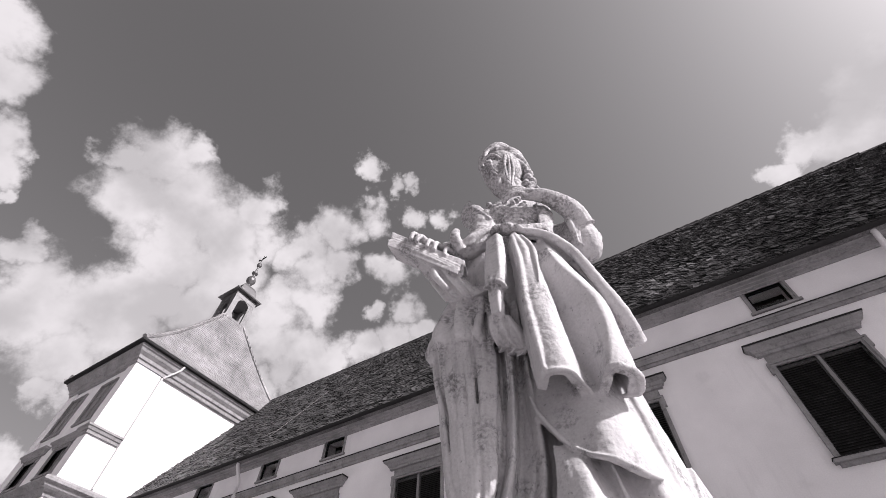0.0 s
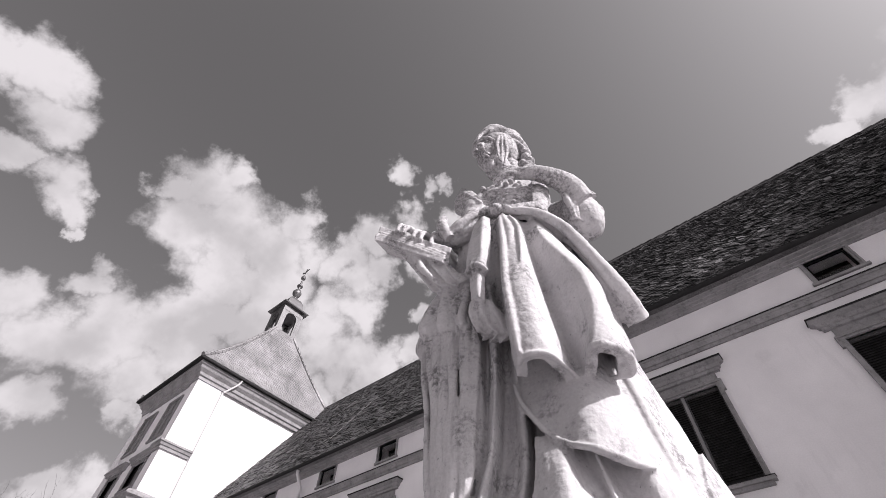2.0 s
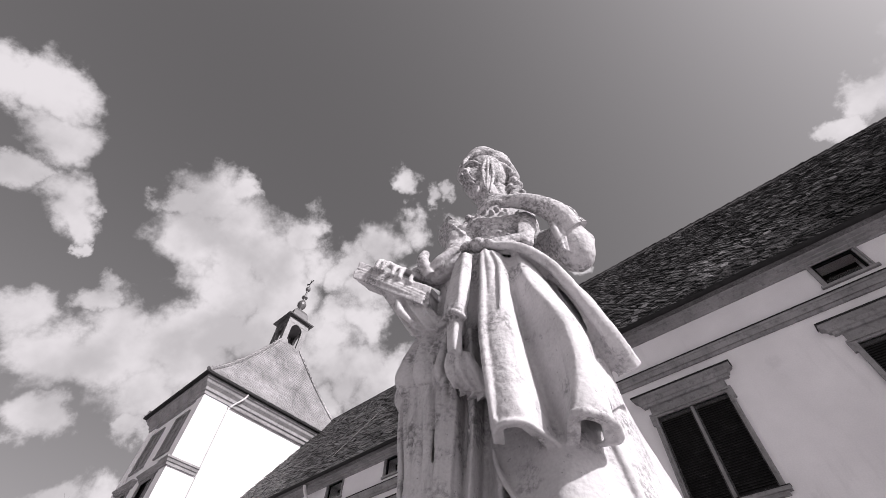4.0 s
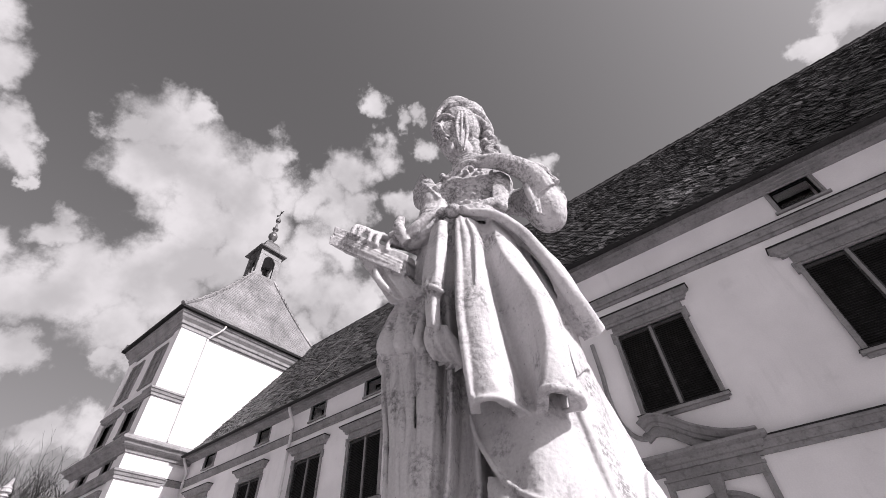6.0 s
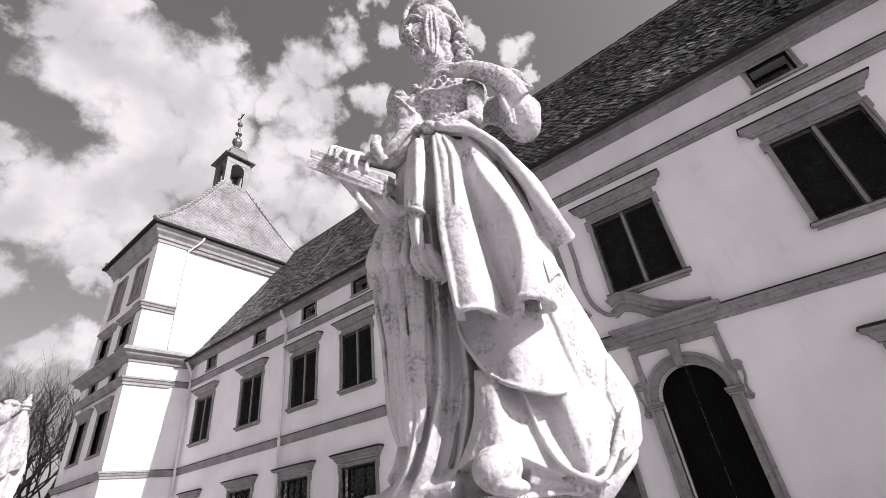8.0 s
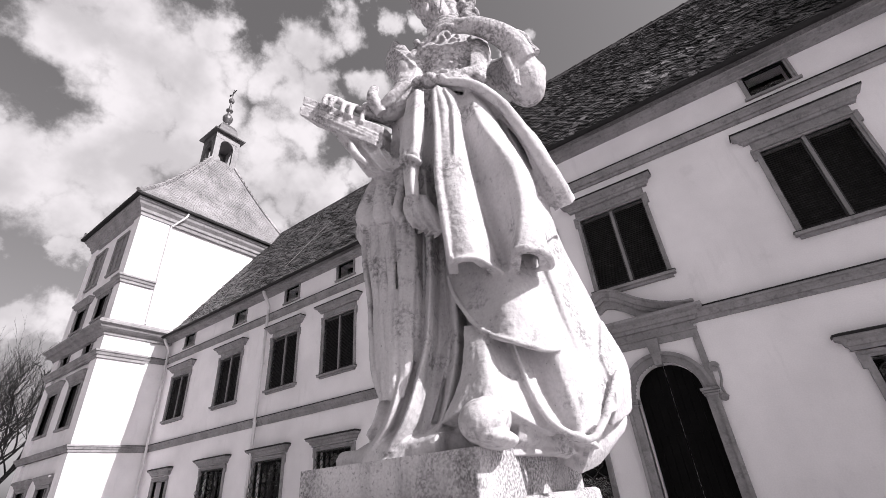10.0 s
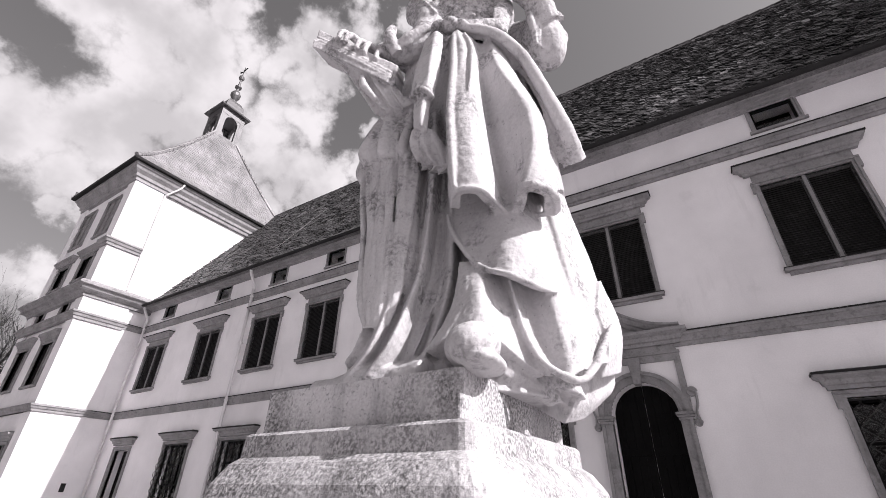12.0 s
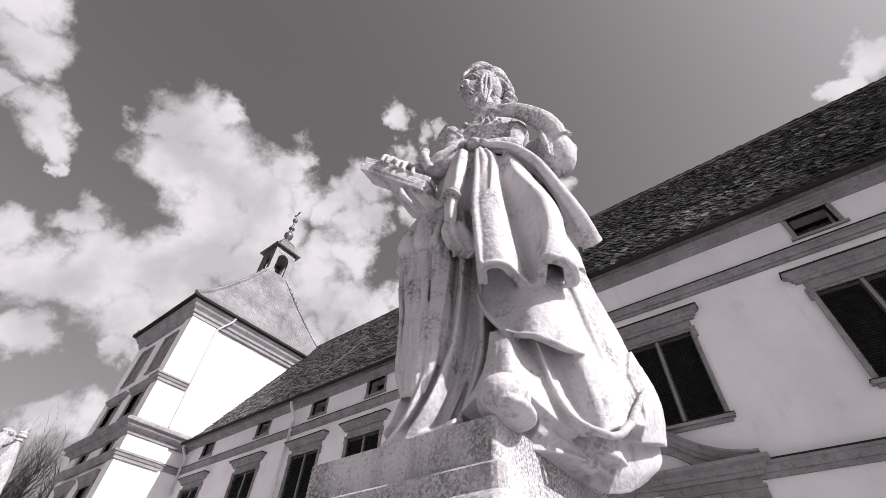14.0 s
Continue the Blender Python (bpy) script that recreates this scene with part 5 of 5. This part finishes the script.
    for k in range(6):
        limb(bm, [(0.272 + 0.018 * k, 0.142 - 0.012 * k, 3.175 + 0.006 * k), (0.282 + 0.02 * k, 0.155 - 0.014 * k, 3.11 + 0.006 * k)], (0.006, 0.014), sides=8)
    for k in range(4):
        limb(bm, [(0.12, 0.195, 3.2 - 0.012 * k), (0.075, 0.208, 3.21 - 0.014 * k), (0.04, 0.2, 3.205 - 0.016 * k), (0.012, 0.18, 3.19 - 0.016 * k)], (0.014, 0.011, 0.01, 0.007), sides=8)
    drape(bm, [[(0.16, 0.145, 3.21), (0.19, 0.14, 3.2), (0.215, 0.13, 3.17)], [(0.145, 0.17, 3.09), (0.175, 0.17, 3.08), (0.205, 0.15, 3.08)], [(0.135, 0.175, 2.99), (0.155, 0.175, 2.965), (0.18, 0.165, 2.95)]], 0.02)
    # other arm, wing of the collar
    drape(bm, [[(-0.135, 0.09, 3.26), (-0.113, 0.1, 3.29), (-0.095, 0.1, 3.26)], [(-0.15, 0.09, 3.2), (-0.11, 0.13, 3.18), (-0.07, 0.13, 3.2)], [(-0.142, 0.1, 3.1), (-0.09, 0.16, 3.08), (-0.035, 0.17, 3.05)], [(-0.1, 0.13, 3.02), (-0.07, 0.17, 3.0), (-0.045, 0.175, 2.98)]], 0.022)
    limb(bm, [(-0.14, 0.1, 3.2), (-0.1, 0.145, 3.16), (-0.04, 0.175, 3.03)], (0.005, 0.007, 0.007), sides=8)
    limb(bm, [(-0.03, 0.07, 3.17), (-0.06, 0.1, 3.05), (-0.075, 0.135, 2.96), (-0.14, 0.14, 2.885), (-0.21, 0.11, 2.93)], (0.06, 0.06, 0.05, 0.036, 0.03))
    for k in range(3):
        limb(bm, [(-0.03 - 0.02 * k, 0.165, 2.99 - 0.03 * k), (-0.07 - 0.02 * k, 0.19, 2.935 - 0.015 * k), (-0.13 - 0.012 * k, 0.175, 2.87)], (0.008, 0.013, 0.01), sides=8)
    limb(bm, [(-0.15, 0.165, 2.85), (-0.175, 0.18, 2.9), (-0.17, 0.175, 2.955)], (0.018, 0.02, 0.014))
    for k in range(5):
        u = -0.32 + (0.0, 0.022, 0.058, 0.083, 0.12)[k]
        z = 2.988 - 0.766 * (u + 0.409)
        limb(bm, [(u - 0.012, 0.175, z - 0.012), (u - 0.004, 0.165, z + 0.035), (u + 0.03, 0.125, z + 0.045), (u + 0.07, 0.09, z + 0.05)], (0.007, 0.009 + 0.002 * (k % 2), 0.011, 0.014), sides=10)
    # open book, its two halves parted, and the cloth below it
    slab(bm, [(-0.409, 0.15, 2.99), (-0.144, 0.175, 2.787), (-0.13, 0.06, 2.85), (-0.395, 0.035, 3.05)], 0.03)
    slab(bm, [(-0.418, 0.15, 2.943), (-0.168, 0.175, 2.752), (-0.15, 0.06, 2.81), (-0.4, 0.035, 3.0)], 0.036)
    slab(bm, [(-0.406, 0.143, 2.978), (-0.15, 0.166, 2.778), (-0.135, 0.06, 2.838), (-0.393, 0.04, 3.038)], 0.062)
    for k in range(3):
        limb(bm, [(-0.41, 0.148, 2.955 - 0.012 * k), (-0.3, 0.163, 2.868 - 0.012 * k), (-0.16, 0.172, 2.758 - 0.012 * k)], (0.003, 0.005, 0.004), sides=6)
    drape(bm, [
        [(-0.34, 0.11, 2.885), (-0.26, 0.15, 2.82), (-0.16, 0.155, 2.76)],
        [(-0.275, 0.1, 2.79), (-0.22, 0.15, 2.735), (-0.15, 0.16, 2.7)],
        [(-0.2, 0.1, 2.66), (-0.17, 0.145, 2.645), (-0.12, 0.16, 2.63)],
    ], 0.05, 0.01, 3, 0.6)
    limb(bm, [(-0.25, 0.15, 2.77), (-0.235, 0.155, 2.72), (-0.195, 0.15, 2.67)], (0.008, 0.012, 0.006), sides=8)
    # sash with knot and two tails
    limb(bm, [(-0.05, 0.15, 2.99), (0.0, 0.19, 2.93), (0.06, 0.205, 2.93), (0.15, 0.17, 2.99)], (0.014, 0.016, 0.014, 0.014))
    lump(bm, (0.006, 0.215, 2.915), (0.026, 0.024, 0.022))
    lump(bm, (-0.03, 0.205, 2.925), (0.028, 0.018, 0.012), 0.6)
    lump(bm, (0.04, 0.218, 2.905), (0.026, 0.018, 0.014), -0.5)
    drape(bm, [[(-0.07, 0.19, 2.87), (-0.04, 0.225, 2.87), (-0.015, 0.215, 2.87)], [(-0.085, 0.22, 2.72), (-0.05, 0.258, 2.71), (-0.02, 0.24, 2.71)], [(-0.094, 0.232, 2.59), (-0.062, 0.268, 2.575), (-0.034, 0.25, 2.567)]], 0.03, 0.004, 1.5, 0.5, rows=20)
    drape(bm, [[(-0.086, 0.228, 2.59), (-0.06, 0.258, 2.585), (-0.04, 0.242, 2.58)], [(-0.085, 0.228, 2.53), (-0.063, 0.255, 2.53), (-0.044, 0.24, 2.53)], [(-0.083, 0.228, 2.488), (-0.063, 0.252, 2.475), (-0.046, 0.238, 2.472)]], 0.03, rows=12)
    limb(bm, [(-0.095, 0.228, 2.592), (-0.062, 0.272, 2.578), (-0.033, 0.248, 2.57)], (0.006, 0.007, 0.006))
    drape(bm, [[(-0.088, 0.215, 2.5), (-0.06, 0.23, 2.49), (-0.03, 0.225, 2.49)], [(-0.088, 0.212, 2.45), (-0.05, 0.228, 2.44), (0.0, 0.22, 2.43)], [(-0.07, 0.185, 2.415), (-0.03, 0.205, 2.4), (0.005, 0.21, 2.385)]], 0.04, 0.008, 2.5, 0.3)
    drape(bm, [[(0.01, 0.2, 2.89), (0.025, 0.22, 2.885), (0.042, 0.212, 2.87)], [(0.008, 0.235, 2.72), (0.036, 0.268, 2.72), (0.064, 0.25, 2.74)], [(0.004, 0.25, 2.55), (0.02, 0.278, 2.55), (0.034, 0.262, 2.56)]], 0.03, 0.003, 1, rows=20)
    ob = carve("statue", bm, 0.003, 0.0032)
    tagged(ob, "weathered white stone statue of a robed figure with an open book", "statue")


statue()


# ---- second statue further along the row ----
def statue_two():
    ox, oy = -6.35, -8.43

    def Q(u, v, z):
        return Vector((ox + u * 0.2 + v * 0.98, oy + u * 0.98 - v * 0.2, z))

    bm = bmesh.new()
    loft(bm, [(1.89, 0, 0, 0.22, 0.2, 1), (2.2, 0, 0, 0.2, 0.17, 1), (2.6, 0, 0, 0.15, 0.13, 0.6), (2.85, 0, 0, 0.11, 0.1, 0.2), (3.1, 0, 0, 0.15, 0.11, 0), (3.18, 0, 0, 0.07, 0.06, 0)], 0.016, 1.2, 0.4, 50, 72, Q)
    limb(bm, [(0, 0, 3.12), (0, 0.01, 3.24)], (0.05, 0.05), place=Q)
    lump(bm, (-0.02, 0.02, 3.32), (0.085, 0.1, 0.12), 0.1, place=Q)
    lump(bm, (0.0, -0.03, 3.36), (0.1, 0.1, 0.1), place=Q)
    limb(bm, [(-0.14, 0.05, 3.05), (-0.25, 0.14, 2.85), (-0.12, 0.22, 2.78), (0.02, 0.22, 2.85)], (0.06, 0.055, 0.045, 0.035), place=Q)
    limb(bm, [(0.13, 0.03, 3.08), (0.2, 0.12, 2.98), (0.17, 0.2, 3.12), (0.14, 0.2, 3.22)], (0.055, 0.05, 0.04, 0.035), place=Q)
    drape(bm, [[(-0.28, 0.1, 2.92), (-0.1, 0.2, 2.86), (0.1, 0.2, 2.95), (0.24, 0.1, 3.05)], [(-0.3, 0.12, 2.7), (-0.1, 0.25, 2.68), (0.12, 0.24, 2.7), (0.3, 0.1, 2.75)], [(-0.24, 0.14, 2.5), (-0.1, 0.26, 2.46), (0.12, 0.22, 2.4), (0.26, 0.1, 2.35)]], 0.04, 0.02, 3, place=Q)
    limb(bm, [(0.14, 0.2, 2.6), (0.14, 0.2, 3.1), (0.14, 0.2, 3.38)], (0.02, 0.024, 0.035), place=Q)
    limb(bm, [(0.14, 0.2, 3.37), (0.14, 0.2, 3.4), (0.14, 0.2, 3.44), (0.15, 0.2, 3.52)], (0.05, 0.045, 0.03, 0.008), place=Q)
    drape(bm, [[(0.02, 0.18, 3.2), (0.1, 0.26, 3.28), (0.16, 0.25, 3.3), (0.2, 0.18, 3.26)], [(-0.04, 0.2, 3.0), (0.08, 0.29, 3.02), (0.18, 0.28, 3.05), (0.27, 0.16, 3.06)], [(-0.08, 0.2, 2.8), (0.08, 0.31, 2.78), (0.2, 0.28, 2.84), (0.3, 0.15, 2.86)], [(-0.02, 0.2, 2.66), (0.1, 0.29, 2.62), (0.2, 0.25, 2.7), (0.27, 0.14, 2.74)]], 0.04, 0.03, 2.5, 0.7, place=Q)
    for z, r in ((3.34, 0.05), (3.38, 0.056), (3.42, 0.05)):
        lump(bm, (0.14, 0.2, z), (r, r, 0.014), place=Q)
    curl = random.Random(2)
    for k in range(40):
        a, b = curl.uniform(0, 6.28), curl.uniform(-0.4, 1.4)
        lump(bm, (-0.01 + 0.1 * math.cos(a) * math.cos(b), 0.0 + 0.11 * math.sin(a) * math.cos(b), 3.35 + 0.12 * math.sin(b)), (0.028, 0.028, 0.024), curl.uniform(-1, 1), 10, place=Q)
    ob = carve("statue", bm, 0.007, 0.006)
    tagged(ob, "white stone statue of a draped figure raising a torch", "statue")


statue_two()
copy_thing(PEDESTAL, pose(-6.35, -8.43, 0))


# ---- bare trees beyond the tower ----
def bare_tree(x, y, height, seed):
    rnd = random.Random(seed)
    root = thing("tree", "bare leafless tree with many thin branches", "tree", (x, y, 0), "bare trees beyond the tower")
    trunk, crown = bmesh.new(), bmesh.new()
    tube([(0, 0, -0.1), (0.05, 0.03, height * 0.15), (0.02, 0.1, height * 0.32)], [0.24, 0.19, 0.15], 9, trunk)

    def grow(p, d, length, r, depth):
        pts, q = [p], p
        for k in range(4):
            d = (d + Vector((rnd.uniform(-1, 1), rnd.uniform(-1, 1), rnd.uniform(-0.5, 0.9))) * 0.16).normalized()
            q = q + d * length / 4
            pts.append(q)
        tube(pts, [r, r * 0.88, r * 0.76, r * 0.64, r * 0.5], 5 if depth < 3 else 3, trunk if depth == 0 else crown)
        if depth >= 5:
            return
        for k in range(3 if depth < 2 else rnd.choice((2, 3, 3))):
            i = rnd.choice((2, 3, 4))
            side = Vector((rnd.uniform(-1, 1), rnd.uniform(-1, 1), rnd.uniform(0.1, 0.9))).normalized()
            grow(pts[i], (d * 0.75 + side * 0.7).normalized(), length * rnd.uniform(0.62, 0.82), r * rnd.uniform(0.5, 0.65), depth + 1)

    for k in range(5):
        a = 2 * math.pi * k / 5 + rnd.uniform(-0.4, 0.4)
        grow(Vector((0.02, 0.08, height * (0.24 + 0.015 * k))), Vector((math.cos(a) * 0.6, math.sin(a) * 0.6, 0.85)).normalized(), height * 0.24, 0.1, 0)
    part("trunk", trunk, BARK, root)
    part("crown", crown, BARK, root)


bare_tree(-38.0, -2.6, 14.5, 3)
bare_tree(-40.0, -5.6, 14.0, 8)
bare_tree(-44.0, -3.4, 15.5, 21)
bare_tree(-35.5, -3.8, 11.5, 12)
bare_tree(-41.5, -0.8, 14.5, 5)
bare_tree(-37.0, -6.4, 12.0, 30)


# ---- roof tiles ----
def tile_mesh(w, l, t):
    bm = bmesh.new()
    # a flat tile with a rounded lower end: x across, y up the slope, z out
    out = [(-w / 2, 0.03), (-w / 4, 0.005), (w / 4, 0.005), (w / 2, 0.03), (w / 2, l), (-w / 2, l)]
    up = [bm.verts.new((x, y, t if y < l * 0.5 else t * 0.3)) for x, y in out]
    dn = [bm.verts.new((x, y, 0 if y < l * 0.5 else -0.01)) for x, y in out]
    bm.faces.new(up)
    for j in range(6):
        bm.faces.new((up[j], up[(j + 1) % 6], dn[(j + 1) % 6], dn[j]))
    bmesh.ops.recalc_face_normals(bm, faces=bm.faces)
    me = bpy.data.meshes.new("tile")
    bm.to_mesh(me)
    bm.free()
    return me


def lay_tiles(name, root, spots, me, mat, label=""):
    """Joins tiles at many poses into one mesh."""
    base = np.array([v.co[:] for v in me.vertices])
    faces = [list(p.vertices) for p in me.polygons]
    verts, polys = [], []
    for k, m in enumerate(spots):
        a = np.array(m)
        verts.append(base @ a[:3, :3].T + a[:3, 3])
        o = k * len(base)
        polys += [[i + o for i in f] for f in faces]
    out = bpy.data.meshes.new(name)
    out.from_pydata(np.concatenate(verts).tolist(), [], polys)
    out.materials.append(mat)
    ob = new(name, out)
    ob.parent = root
    return tagged(ob, label, kind="stuff")


def roof_tiles():
    rnd = random.Random(5)
    prof = [(-EAVE - 0.05, 9.24), (-0.2, 9.59), (0.1, 9.97), (0.5, 10.56), (5.2, 17.58)]
    line = []
    for (ya, za), (yb, zb) in zip(prof, prof[1:]):
        n = max(1, round(math.hypot(yb - ya, zb - za) / 0.17))
        for k in range(n):
            line.append((ya + (yb - ya) * k / n, za + (zb - za) * k / n, math.atan2(zb - za, yb - ya)))
    w = 0.19
    me = tile_mesh(w * 0.92, 0.3, 0.024)
    me.materials.append(TILE)
    spots, near = [], []
    for j, (y, z, a) in enumerate(line):
        for i in range(int((FX1 - TX1) / w)):
            x = TX1 + 0.1 + w * (i + 0.5 * (j % 2))
            if x > FX1:
                continue
            lift = abs(rnd.gauss(0.0, 0.012))
            m = pose(x + rnd.gauss(0, 0.006), y + rnd.gauss(0, 0.006), z + lift, math.degrees(a) - 5 + rnd.gauss(0, 3), 9 + rnd.gauss(0, 10), rnd.gauss(0, 2.0))
            if j < 20 and 0.6 < x < 3.5:
                near.append(m)
            else:
                spots.append(m)
    lay_tiles("tiles", ROOF, spots, me, TILE, "dark weathered flat roof tiles")
    for m in near[:300]:
        ob = new("tile", me)
        ob.parent = ROOF
        ob.matrix_basis = m
    if near[300:]:
        lay_tiles("tiles", ROOF, near[300:], me, TILE, "dark weathered flat roof tiles")
    bm = bmesh.new()
    for k in range(80):
        x = TX1 + 0.4 * k
        if x < FX1:
            tube([(x, 5.25, 17.6 + rnd.gauss(0, 0.008)), (x + 0.43, 5.25, 17.62 + rnd.gauss(0, 0.008))], [0.12, 0.135], 8, bm)
    part("ridge_tiles", bm, TILE, ROOF)
    part("conductor_wire", tube([(-13.8, 0.33, 10.52), (-13.8, 1.5, 12.25), (-13.8, 2.6, 13.88)], 0.009, 5), FRAME, ROOF, "thin pale lightning conductor wire")


roof_tiles()


def tower_tiles(root, cx, cy, hx0, hy0):
    rnd = random.Random(9)
    w = 0.24
    me = tile_mesh(w * 0.992, 0.36, 0.012)
    spots = []
    inv = Matrix.Translation(-root.location)
    rows = 44
    for side in range(4):
        for j in range(rows):
            def at(s):
                f = 1 - s
                z = 16.22 + 6.45 * (0.35 * s + 0.65 * s ** 1.35)
                return 0.82 + (hx0 - 0.82) * f, 0.82 + (hy0 - 0.82) * f, z
            hx, hy, z = at(j / rows)
            hx2, hy2, z2 = at((j + 1) / rows)
            out, half = (hy, hx) if side % 2 == 0 else (hx, hy)
            out2 = hy2 if side % 2 == 0 else hx2
            a = math.degrees(math.atan2(z2 - z, out - out2))
            turn = pose(cx, cy, 0, 0, 0, 90 * side)
            n = int(2 * half / w)
            for i in range(n):
                x = (i - (n - 1) / 2) * w + (w / 4 if j % 2 else -w / 4)
                if abs(x) > half - 0.05:
                    continue
                spots.append(inv @ turn @ pose(x, -out, z + 0.02 + rnd.gauss(0, 0.004), a - 2 + rnd.gauss(0, 1), rnd.gauss(0, 1.2), 0))
    lay_tiles("tiles", root, spots, me, TOWERTILE, "pale flat roof tiles in even rows")
    # hips with lapped ridge tiles
    for sx in (-1, 1):
        for sy in (-1, 1):
            bm = bmesh.new()
            for j in range(22):
                q = []
                for s in (j / 22, (j + 1.15) / 22):
                    f = 1 - s
                    q.append((cx + sx * (0.82 + (hx0 - 0.82) * f), cy + sy * (0.82 + (hy0 - 0.82) * f), 16.26 + 6.45 * (0.35 * s + 0.65 * min(s, 1.05) ** 1.35)))
                tube(q, [0.12, 0.09], 6, bm)
            bm.transform(inv)
            part("hip_tiles", bm, TOWERTILE, root)


tower_tiles(TOWER, -25.0, 1.6, 3.62, 5.02)
